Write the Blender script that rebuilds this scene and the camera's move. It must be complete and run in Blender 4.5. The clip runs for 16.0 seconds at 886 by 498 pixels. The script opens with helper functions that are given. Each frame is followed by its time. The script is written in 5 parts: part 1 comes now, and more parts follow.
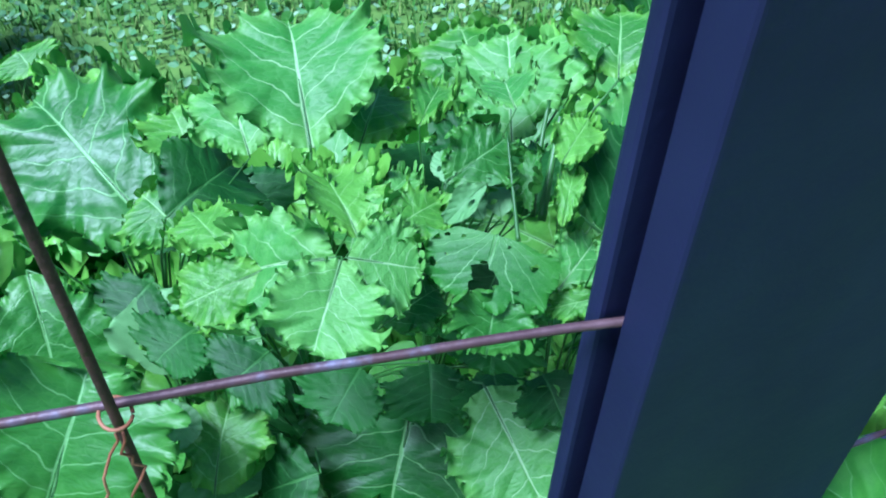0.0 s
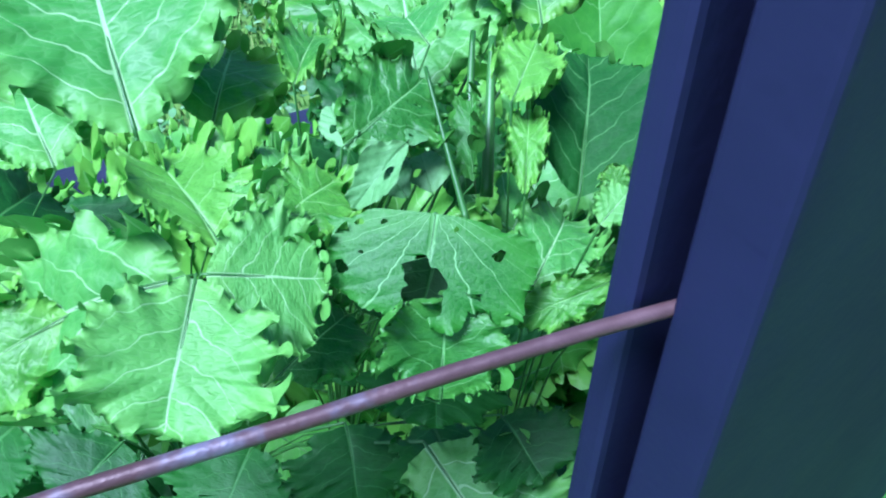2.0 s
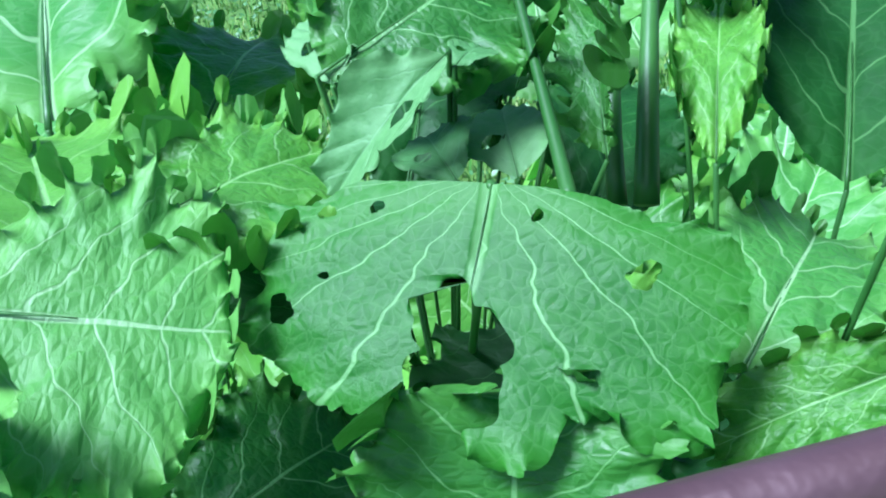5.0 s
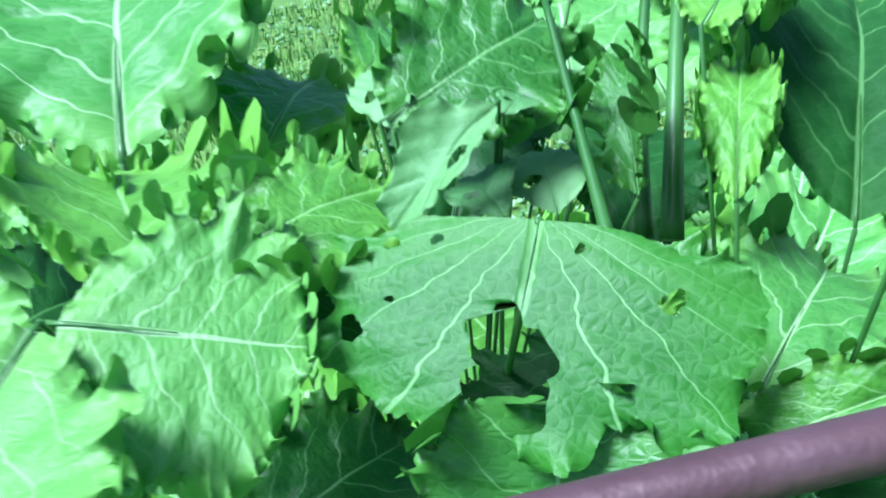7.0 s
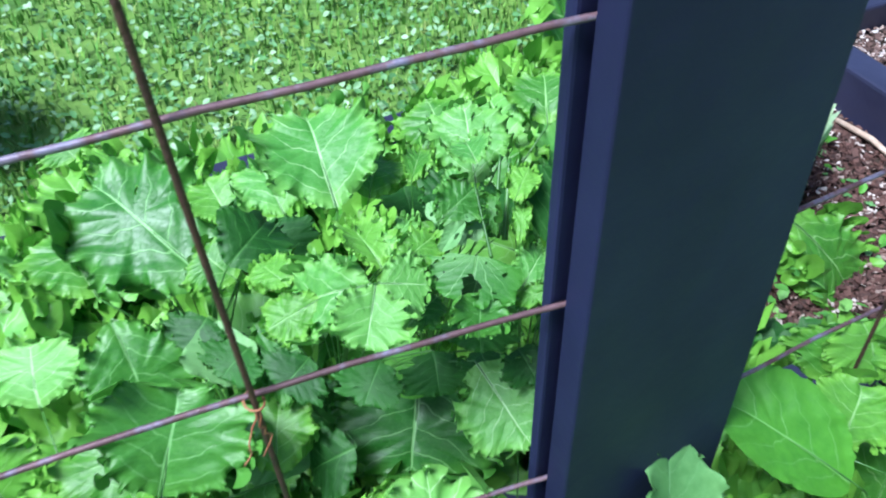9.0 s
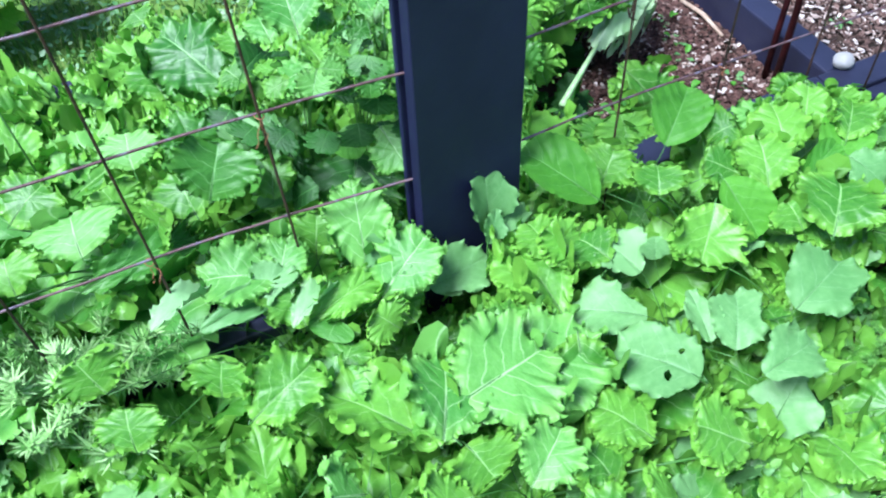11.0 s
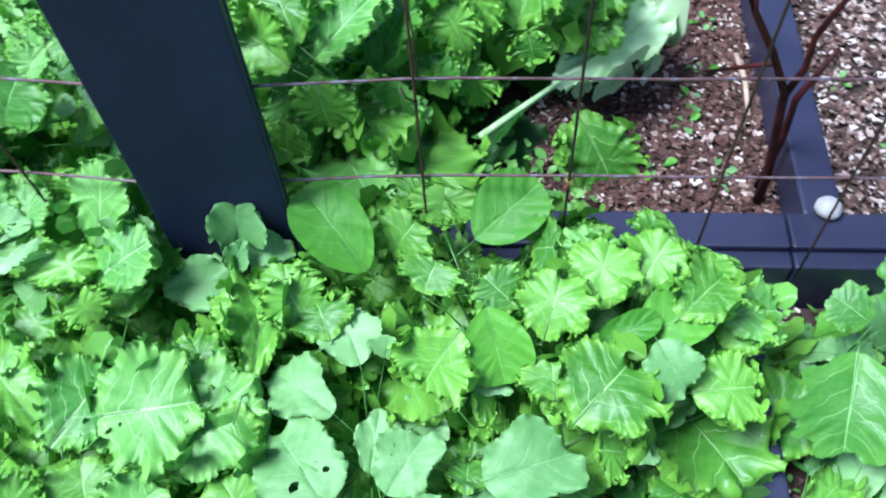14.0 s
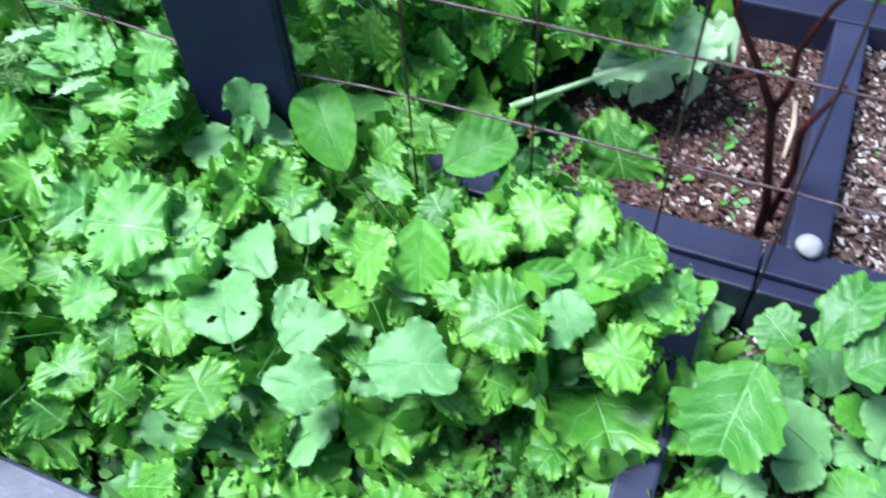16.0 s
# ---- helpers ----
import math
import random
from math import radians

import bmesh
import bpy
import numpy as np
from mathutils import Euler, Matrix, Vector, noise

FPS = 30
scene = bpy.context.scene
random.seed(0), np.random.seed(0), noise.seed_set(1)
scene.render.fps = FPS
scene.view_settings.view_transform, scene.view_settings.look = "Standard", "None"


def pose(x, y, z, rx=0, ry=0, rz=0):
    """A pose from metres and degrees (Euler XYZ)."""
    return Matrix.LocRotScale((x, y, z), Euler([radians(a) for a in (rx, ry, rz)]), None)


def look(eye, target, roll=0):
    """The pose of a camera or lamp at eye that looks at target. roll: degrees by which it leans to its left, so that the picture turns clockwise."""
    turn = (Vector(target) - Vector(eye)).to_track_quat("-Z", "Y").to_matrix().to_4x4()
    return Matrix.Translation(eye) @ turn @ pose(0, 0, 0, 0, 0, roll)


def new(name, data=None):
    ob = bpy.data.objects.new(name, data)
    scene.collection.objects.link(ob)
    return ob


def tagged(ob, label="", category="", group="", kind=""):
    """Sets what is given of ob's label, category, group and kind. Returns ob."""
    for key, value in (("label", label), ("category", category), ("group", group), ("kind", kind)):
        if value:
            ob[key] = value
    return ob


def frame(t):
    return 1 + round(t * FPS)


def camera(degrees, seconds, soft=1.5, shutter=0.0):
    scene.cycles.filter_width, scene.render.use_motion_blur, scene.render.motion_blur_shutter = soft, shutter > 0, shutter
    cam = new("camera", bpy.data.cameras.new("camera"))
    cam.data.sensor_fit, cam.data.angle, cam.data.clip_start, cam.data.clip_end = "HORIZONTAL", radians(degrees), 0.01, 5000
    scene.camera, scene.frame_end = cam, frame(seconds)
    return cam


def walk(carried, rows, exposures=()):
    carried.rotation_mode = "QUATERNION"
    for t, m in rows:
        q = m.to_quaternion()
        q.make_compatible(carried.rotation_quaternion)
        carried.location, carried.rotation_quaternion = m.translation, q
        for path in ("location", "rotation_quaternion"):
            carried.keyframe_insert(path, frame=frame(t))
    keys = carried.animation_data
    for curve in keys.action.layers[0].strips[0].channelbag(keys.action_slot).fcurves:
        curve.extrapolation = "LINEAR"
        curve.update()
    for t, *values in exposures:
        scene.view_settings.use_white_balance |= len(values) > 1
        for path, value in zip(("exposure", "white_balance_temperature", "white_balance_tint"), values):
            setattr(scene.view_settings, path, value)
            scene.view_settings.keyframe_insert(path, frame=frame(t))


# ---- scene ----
cam = camera(53.6, 16.0, soft=2.0, shutter=0.35)
EXPOSURES = [(0, 1.17, 4580, 9), (1, 1.3, 4560, 11), (2, 1.42, 4560, 11), (3, 1.44, 4640, 10), (4, 1.33, 4800, 6), (6.5, 1.42, 4850, 7), (7, 1.57, 4900, 7), (7.5, 1.58, 5000, 7), (8.2, 1.36, 5200, 8), (10.3, 1.45, 5300, 8), (13, 1.34, 5250, 9), (16, 1.48, 5300, 7)]
PATH = [
    (0, (-0.1880, -0.1849, 0.6192), (-0.0409, 0.2257, 0.2072), 2.39),
    (0.5, (-0.1869, -0.1639, 0.6021), (-0.0353, 0.2396, 0.1847), 0.93),
    (1, (-0.1803, -0.1498, 0.5899), (-0.0101, 0.2353, 0.1625), 2.80),
    (1.5, (-0.1783, -0.1389, 0.5663), (0.0295, 0.2562, 0.1655), 1.91),
    (2, (-0.1711, -0.1149, 0.5322), (0.0588, 0.2852, 0.1486), 1.80),
    (2.5, (-0.1562, -0.0971, 0.5090), (0.0645, 0.3184, 0.1365), 0.12),
    (3, (-0.1397, -0.0828, 0.4875), (0.0621, 0.3595, 0.1359), -2.78),
    (3.5, (-0.1271, -0.0665, 0.4648), (0.0429, 0.4079, 0.1391), -5.64),
    (4, (-0.1128, -0.0582, 0.4488), (0.0000, 0.4567, 0.1622), -8.46),
    (6.5, (-0.1169, -0.0426, 0.4423), (0.0020, 0.4685, 0.1515), -9.02),
    (7, (-0.1207, -0.0579, 0.4499), (-0.0104, 0.4670, 0.1810), -8.24),
    (7.5, (-0.1442, -0.0893, 0.4935), (0.0220, 0.3824, 0.1620), -5.52),
    (8, (-0.1789, -0.1259, 0.5516), (0.0212, 0.2915, 0.1698), -1.40),
    (8.2, (-0.1898, -0.1436, 0.5865), (0.0052, 0.2566, 0.1842), -0.89),
    (10.3, (-0.3377, -0.5793, 0.9148), (-0.1957, -0.1769, 0.4931), -2.79),
    (10.5, (-0.3468, -0.6244, 0.9355), (-0.1971, -0.2400, 0.4999), -2.05),
    (11, (-0.3282, -0.7071, 0.9812), (-0.1750, -0.3480, 0.5257), -2.74),
    (11.5, (-0.2258, -0.7361, 0.9756), (-0.0862, -0.3516, 0.5367), -6.22),
    (12, (-0.0092, -0.7978, 0.9471), (0.1066, -0.4201, 0.4955), -4.91),
    (12.5, (0.0926, -0.7786, 0.9403), (0.1987, -0.4059, 0.4823), -9.13),
    (13, (0.1865, -0.6944, 0.9286), (0.2432, -0.3362, 0.4506), -5.10),
    (13.5, (0.2402, -0.6296, 0.9761), (0.2588, -0.2980, 0.4763), 0.97),
    (14, (0.3039, -0.5938, 1.0201), (0.2706, -0.2714, 0.5152), -4.20),
    (14.5, (0.4644, -0.6529, 0.9909), (0.3191, -0.2965, 0.5306), -3.60),
    (15, (0.5623, -0.6988, 1.0163), (0.3581, -0.3595, 0.5655), -7.38),
    (15.5, (0.5681, -0.7250, 1.0117), (0.3724, -0.3898, 0.5541), -4.94),
    (16, (0.6040, -0.7211, 0.9898), (0.4455, -0.3924, 0.5134), -4.20),
]
walk(cam, [(t, look(eye, target, roll)) for t, eye, target, roll in PATH], EXPOSURES)

# ---- world and light: a bright overcast day ----
world = bpy.data.worlds.new("sky")
scene.world = world
world.use_nodes = True
wn = world.node_tree.nodes
sky = wn.new("ShaderNodeTexSky")
sky.sky_type, sky.sun_disc = "NISHITA", False
sky.sun_elevation, sky.sun_rotation = radians(62), radians(256)
sky.air_density, sky.dust_density = 1.0, 3.0
wn["Background"].inputs["Strength"].default_value = 0.062
world.node_tree.links.new(sky.outputs[0], wn["Background"].inputs["Color"])

sun_data = bpy.data.lights.new("sun", "SUN")
sun_data.energy, sun_data.angle, sun_data.color = 3.1, radians(22), (1.0, 0.98, 0.95)
sun = new("sun", sun_data)
sun.matrix_world = look((-1.6, -0.4, 3.2), (0, 0, 0))


# ---- materials ----
def nodes_of(name):
    m = bpy.data.materials.new(name)
    m.use_nodes = True
    t = m.node_tree
    return m, t, t.nodes["Principled BSDF"], t.nodes["Material Output"]


def put(t, kind, **values):
    n = t.nodes.new(kind)
    for k, v in values.items():
        if k in n.inputs.keys():
            n.inputs[k].default_value = v
    return n


def math_node(t, op, a, b=None, c=None):
    n = t.nodes.new("ShaderNodeMath")
    n.operation = op
    for i, v in enumerate((a, b, c)):
        if v is None:
            continue
        if isinstance(v, (int, float)):
            n.inputs[i].default_value = v
        else:
            t.links.new(v, n.inputs[i])
    return n.outputs[0]


def mix(t, fac, a, b):
    n = t.nodes.new("ShaderNodeMix")
    n.data_type = "RGBA"
    for i, v in ((0, fac), (6, a), (7, b)):
        if isinstance(v, (int, float)):
            n.inputs[i].default_value = v
        elif isinstance(v, tuple):
            n.inputs[i].default_value = (*v, 1)
        else:
            t.links.new(v, n.inputs[i])
    return n.outputs[2]


def span(t, v, a, b, c=0.0, d=1.0):
    n = t.nodes.new("ShaderNodeMapRange")
    n.interpolation_type = "SMOOTHSTEP"
    t.links.new(v, n.inputs[0])
    for i, q in enumerate((a, b, c, d)):
        n.inputs[i + 1].default_value = q
    return n.outputs[0]


def noise_node(t, scale, detail=3.0, rough=0.55, vector=None, distortion=0.0):
    n = put(t, "ShaderNodeTexNoise", Scale=scale, Detail=detail, Roughness=rough, Distortion=distortion)
    if vector is None:
        vector = put(t, "ShaderNodeTexCoord").outputs["Object"]
    t.links.new(vector, n.inputs["Vector"])
    return n.outputs[0]


def leaf_material(name, dark, light, vein, rough=0.36, veins=7.0, vein_strength=0.8, blister=0.5, through_light=0.3, fan=False, rim=0.55):
    """A leaf: midrib and side veins along the leaf's own length, blistered cells between them."""
    m, t, p, out = nodes_of(name)
    uv = put(t, "ShaderNodeTexCoord").outputs["UV"]
    ob = put(t, "ShaderNodeTexCoord").outputs["Object"]
    warp = noise_node(t, 5.0, 2.0, 0.5, uv)
    sep = t.nodes.new("ShaderNodeSeparateXYZ")
    t.links.new(uv, sep.inputs[0])
    u, v = sep.outputs[0], sep.outputs[1]
    wob = math_node(t, "MULTIPLY_ADD", warp, 0.2, -0.1)
    a = math_node(t, "ABSOLUTE", math_node(t, "MULTIPLY", math_node(t, "SUBTRACT", math_node(t, "MULTIPLY_ADD", wob, 0.12, u), 0.5), 2.0))
    thick = math_node(t, "MULTIPLY_ADD", v, -0.034, 0.04)
    rib = span(t, math_node(t, "DIVIDE", a, thick), 0.55, 1.15, 1.0, 0.0)
    ph = math_node(t, "FRACT", math_node(t, "MULTIPLY", math_node(t, "SUBTRACT", math_node(t, "ADD", v, wob), math_node(t, "MULTIPLY", a, 0.42)), veins))
    if fan:
        turn = math_node(t, "ARCTAN2", math_node(t, "SUBTRACT", math_node(t, "MULTIPLY_ADD", wob, 0.5, u), 0.5), math_node(t, "ADD", v, 0.06))
        ph = math_node(t, "FRACT", math_node(t, "MULTIPLY_ADD", turn, veins / 2.2, 0.5))
    tri = math_node(t, "ABSOLUTE", math_node(t, "SUBTRACT", ph, 0.5))
    fade = span(t, a, 0.15, 1.0, 0.04, 0.012)
    side = span(t, math_node(t, "DIVIDE", tri, fade), 0.35, 1.0, 1.0, 0.0)
    sc = put(t, "ShaderNodeMapping")
    sc.inputs["Scale"].default_value = (2.4, 1.1, 1.0) if fan else (1.0, 1.6, 1.0)
    t.links.new(uv, sc.inputs[0])
    wv = put(t, "ShaderNodeVectorMath")
    wv.operation = "MULTIPLY_ADD"
    wn3 = put(t, "ShaderNodeTexNoise", Scale=9.0, Detail=1.0)
    t.links.new(sc.outputs[0], wn3.inputs["Vector"])
    t.links.new(wn3.outputs["Color"], wv.inputs[0])
    wv.inputs[1].default_value = (0.05, 0.05, 0.0)
    t.links.new(sc.outputs[0], wv.inputs[2])
    cell = put(t, "ShaderNodeTexVoronoi", Scale=16.0)
    cell.inputs["Randomness"].default_value = 0.9
    cell.feature = "DISTANCE_TO_EDGE"
    t.links.new(wv.outputs[0], cell.inputs["Vector"])
    net = span(t, cell.outputs["Distance"], 0.0, 0.07, 1.0, 0.0)
    veinmask = math_node(t, "MAXIMUM", math_node(t, "MULTIPLY", rib, 0.5 if fan else 1.0), math_node(t, "MULTIPLY", math_node(t, "MULTIPLY", side, span(t, a, 0.3, 1.1, 0.75, 0.25)), 1.0))
    veinmask = math_node(t, "MAXIMUM", veinmask, math_node(t, "MULTIPLY", net, 0.1))
    info = put(t, "ShaderNodeObjectInfo")
    big = noise_node(t, 14.0, 3.0, 0.6, ob)
    tone = math_node(t, "ADD", math_node(t, "MULTIPLY", info.outputs["Random"], 0.55), math_node(t, "MULTIPLY", big, 0.55))
    col = mix(t, span(t, tone, 0.2, 0.9), dark, light)
    spots = span(t, noise_node(t, 60.0, 2.0, 0.6, ob), 0.72, 0.78)
    col = mix(t, math_node(t, "MULTIPLY", spots, 0.4), col, (0.16, 0.2, 0.05))
    v2 = math_node(t, "MULTIPLY", math_node(t, "SUBTRACT", v, 0.55), 2.0)
    far = math_node(t, "SQRT", math_node(t, "ADD", math_node(t, "MULTIPLY", a, a), math_node(t, "MULTIPLY", v2, v2)))
    margin = math_node(t, "MULTIPLY", span(t, math_node(t, "MULTIPLY_ADD", warp, 0.3, far), 0.75, 1.15), rim)
    col = mix(t, margin, col, tuple(min(0.8, c * k) for c, k in zip(light, (1.5, 1.28, 1.3))))
    col = mix(t, math_node(t, "MULTIPLY", veinmask, vein_strength), col, vein)
    t.links.new(col, p.inputs["Base Color"])
    rgh = math_node(t, "MULTIPLY_ADD", noise_node(t, 40.0, 3.0, 0.6, ob), 0.25, rough + 0.0)
    t.links.new(rgh, p.inputs["Roughness"])
    p.inputs["Specular IOR Level"].default_value = 0.42
    h1 = math_node(t, "MULTIPLY", span(t, cell.outputs["Distance"], 0.0, 0.35), blister)
    h2 = math_node(t, "MULTIPLY_ADD", math_node(t, "MAXIMUM", rib, side), -0.7, h1)
    h3 = math_node(t, "MULTIPLY_ADD", noise_node(t, 160.0, 3.0, 0.6, ob), 0.25, h2)
    bump = put(t, "ShaderNodeBump", Strength=0.24, Distance=0.0012)
    t.links.new(h3, bump.inputs["Height"])
    t.links.new(bump.outputs[0], p.inputs["Normal"])
    tr = put(t, "ShaderNodeBsdfTranslucent")
    t.links.new(mix(t, 0.55, col, (0.16, 0.5, 0.03)), tr.inputs["Color"])
    mx = put(t, "ShaderNodeMixShader")
    mx.inputs[0].default_value = through_light * 0.65
    t.links.new(p.outputs[0], mx.inputs[1])
    t.links.new(tr.outputs[0], mx.inputs[2])
    t.links.new(mx.outputs[0], out.inputs["Surface"])
    return m


def plain_material(name, a, b, scale, rough, bump=0.0, bump_scale=60.0, metal=0.0, spec=0.5, third=None, third_at=(0.6, 0.7), third_scale=20.0):
    m, t, p, out = nodes_of(name)
    ob = put(t, "ShaderNodeTexCoord").outputs["Object"]
    info = put(t, "ShaderNodeObjectInfo")
    n = math_node(t, "ADD", noise_node(t, scale, 4.0, 0.6, ob), math_node(t, "MULTIPLY_ADD", info.outputs["Random"], 0.2, -0.1))
    col = mix(t, span(t, n, 0.3, 0.7), a, b)
    if third:
        col = mix(t, span(t, noise_node(t, third_scale, 4.0, 0.65, ob), *third_at), col, third)
    t.links.new(col, p.inputs["Base Color"])
    t.links.new(math_node(t, "MULTIPLY_ADD", noise_node(t, scale * 3, 3.0, 0.6, ob), 0.25, rough - 0.12), p.inputs["Roughness"])
    p.inputs["Metallic"].default_value = metal
    p.inputs["Specular IOR Level"].default_value = spec
    if bump:
        bp = put(t, "ShaderNodeBump", Strength=bump, Distance=0.002)
        t.links.new(noise_node(t, bump_scale, 4.0, 0.65, ob), bp.inputs["Height"])
        t.links.new(bp.outputs[0], p.inputs["Normal"])
    return m


def island_material(name, colours, rough):
    """Many small pieces in one mesh, each with a colour of its own."""
    m, t, p, out = nodes_of(name)
    geo = t.nodes.new("ShaderNodeNewGeometry")
    ramp = t.nodes.new("ShaderNodeValToRGB")
    ramp.color_ramp.interpolation = "LINEAR"
    els = ramp.color_ramp.elements
    for i, (pos, c) in enumerate(colours):
        e = els[i] if i < 2 else els.new(pos)
        e.position, e.color = pos, (*c, 1)
    t.links.new(geo.outputs["Random Per Island"], ramp.inputs[0])
    grain = noise_node(t, 90.0, 3.0, 0.6)
    hsv = put(t, "ShaderNodeHueSaturation")
    t.links.new(ramp.outputs[0], hsv.inputs["Color"])
    t.links.new(math_node(t, "MULTIPLY_ADD", grain, 0.8, 0.6), hsv.inputs["Value"])
    t.links.new(hsv.outputs[0], p.inputs["Base Color"])
    p.inputs["Roughness"].default_value = rough
    return m


CURLY = leaf_material("curly mustard leaf", (0.045, 0.17, 0.013), (0.15, 0.37, 0.042), (0.36, 0.6, 0.22), 0.3, 5.0, 0.65, 0.45, 0.2)
# darker mustard green: painted shade on the low plant, plain mid green elsewhere
MID = leaf_material("mid green and shade-dark mustard leaf", (0.022, 0.11, 0.011), (0.07, 0.22, 0.026), (0.26, 0.5, 0.17), 0.3, 5.0, 0.7, 0.5, 0.14)
# mustard green darkened so that its colour holds the shade between leaves
SHADEGREEN = leaf_material("shade-darkened mustard leaf", (0.009, 0.06, 0.004), (0.028, 0.125, 0.011), (0.12, 0.3, 0.07), 0.45, 5.0, 0.5, 0.35, 0.12, rim=0.35)
RIBGREEN = leaf_material("rich green ribbed leaf", (0.01, 0.075, 0.003), (0.03, 0.145, 0.008), (0.2, 0.42, 0.12), 0.6, 5.0, 0.5, 0.3, 0.16, rim=0.2)
PALE = leaf_material("pale upper mustard leaf", (0.065, 0.23, 0.03), (0.145, 0.36, 0.065), (0.42, 0.63, 0.3), 0.36, 5.0, 0.75, 0.5, 0.16)
SMOOTH = leaf_material("smooth oval leaf", (0.045, 0.18, 0.01), (0.1, 0.3, 0.022), (0.26, 0.5, 0.16), 0.42, 5.0, 0.42, 0.15, 0.14, rim=0.15)
BLUISH = leaf_material("matt bluish leaf", (0.09, 0.235, 0.06), (0.185, 0.37, 0.125), (0.3, 0.5, 0.25), 0.4, 4.0, 0.3, 0.12, 0.1, rim=0.1)
FAN = leaf_material("fan-veined mustard leaf", (0.018, 0.11, 0.006), (0.046, 0.185, 0.014), (0.32, 0.57, 0.22), 0.36, 9.0, 0.85, 0.25, 0.14, True)
UNDER = leaf_material("pale leaf underside", (0.4, 0.6, 0.31), (0.53, 0.71, 0.45), (0.58, 0.74, 0.5), 0.5, 6.0, 0.6, 0.3, 0.12, rim=0.2)
TURNED = leaf_material("pale half-turned leaf", (0.2, 0.4, 0.14), (0.3, 0.52, 0.23), (0.45, 0.66, 0.36), 0.45, 6.0, 0.5, 0.3, 0.12, rim=0.2)
STALK = plain_material("green leaf stalk", (0.035, 0.12, 0.016), (0.08, 0.21, 0.04), 30.0, 0.4)
RIB = plain_material("pale leaf rib", (0.3, 0.5, 0.2), (0.45, 0.62, 0.34), 30.0, 0.4)
PAINT = plain_material("dark slate paint", (0.016, 0.017, 0.04), (0.027, 0.029, 0.062), 6.0, 0.42, 0.25, 70.0, spec=0.5, third=(0.26, 0.24, 0.25), third_at=(0.8, 0.84), third_scale=26.0)
POSTPAINT = plain_material("dark slate post paint", (0.011, 0.0118, 0.044), (0.018, 0.0188, 0.065), 5.0, 0.58, 0.25, 55.0, spec=0.27, third=(0.1, 0.09, 0.1), third_at=(0.78, 0.86), third_scale=14.0)
RUST = plain_material("rusted steel wire", (0.085, 0.042, 0.045), (0.16, 0.09, 0.1), 45.0, 0.5, 0.25, 160.0, 0.3, third=(0.19, 0.17, 0.235), third_at=(0.48, 0.68), third_scale=50.0)
DARKWIRE = plain_material("dark rusted wire", (0.025, 0.014, 0.012), (0.075, 0.035, 0.025), 40.0, 0.65, 0.6, 220.0, 0.2)
TIE = plain_material("bright rusty tie wire", (0.22, 0.07, 0.03), (0.4, 0.17, 0.09), 60.0, 0.6)
SOIL = plain_material("dark moist soil", (0.018, 0.011, 0.007), (0.05, 0.03, 0.02), 18.0, 0.85, 1.0, 90.0)
LAWN = plain_material("short lawn", (0.05, 0.13, 0.014), (0.12, 0.22, 0.03), 8.0, 0.85, 1.0, 60.0)
CHIPS = island_material("bark mulch", [(0.0, (0.036, 0.015, 0.011)), (1.0, (0.65, 0.58, 0.53)), (0.55, (0.09, 0.04, 0.03)), (0.86, (0.14, 0.07, 0.055)), (0.93, (0.32, 0.23, 0.19))], 0.8)
GRASS = island_material("grass blades", [(0.0, (0.07, 0.2, 0.022)), (1.0, (0.32, 0.4, 0.12)), (0.5, (0.12, 0.28, 0.035)), (0.8, (0.2, 0.35, 0.055))], 0.65)
WEED = island_material("small weed leaves", [(0.0, (0.06, 0.2, 0.03)), (1.0, (0.22, 0.42, 0.1)), (0.5, (0.11, 0.28, 0.04))], 0.55)
FEATHER = island_material("pale feathery weed", [(0.0, (0.2, 0.42, 0.1)), (1.0, (0.42, 0.62, 0.26)), (0.5, (0.3, 0.52, 0.16))], 0.6)
CLOVER = island_material("lawn weed leaves", [(0.0, (0.06, 0.16, 0.04)), (1.0, (0.25, 0.38, 0.2)), (0.6, (0.1, 0.24, 0.07))], 0.5)
CANE = plain_material("dark red cane bark", (0.018, 0.003, 0.004), (0.055, 0.009, 0.010), 30.0, 0.6, 0.5, 120.0, spec=0.2)
STONE = plain_material("pale smooth stone", (0.34, 0.33, 0.33), (0.5, 0.48, 0.48), 25.0, 0.7, 0.3, 80.0)
BLUE = plain_material("pale blue plastic", (0.3, 0.58, 0.75), (0.5, 0.74, 0.86), 20.0, 0.35)
PURPLE = plain_material("purple chive bloom", (0.3, 0.14, 0.42), (0.5, 0.3, 0.62), 80.0, 0.6)
MAPLE = leaf_material("yellow green sapling leaf", (0.14, 0.36, 0.02), (0.26, 0.5, 0.04), (0.4, 0.6, 0.15), 0.45, 5.0, 0.4, 0.2, 0.35)


# ---- mesh helpers ----
def mesh_of(name, verts, faces, mats, uv=None, slots=None, smooth=True):
    me = bpy.data.meshes.new(name)
    me.from_pydata([tuple(v) for v in verts], [], [tuple(f) for f in faces])
    for m in mats:
        me.materials.append(m)
    me.polygons.foreach_set("use_smooth", [smooth] * len(me.polygons))
    if slots is not None:
        me.polygons.foreach_set("material_index", slots)
    if uv is not None:
        lay = me.uv_layers.new(name="UVMap")
        idx = np.empty(len(me.loops), dtype=np.int32)
        me.loops.foreach_get("vertex_index", idx)
        lay.data.foreach_set("uv", np.asarray(uv, dtype=np.float32)[idx].ravel())
    me.update()
    return me


def part(name, bm, material, parent, label=""):
    me = bpy.data.meshes.new(name)
    bm.to_mesh(me)
    bm.free()
    me.materials.append(material)
    ob = new(name, me)
    ob.parent = parent
    return tagged(ob, label)


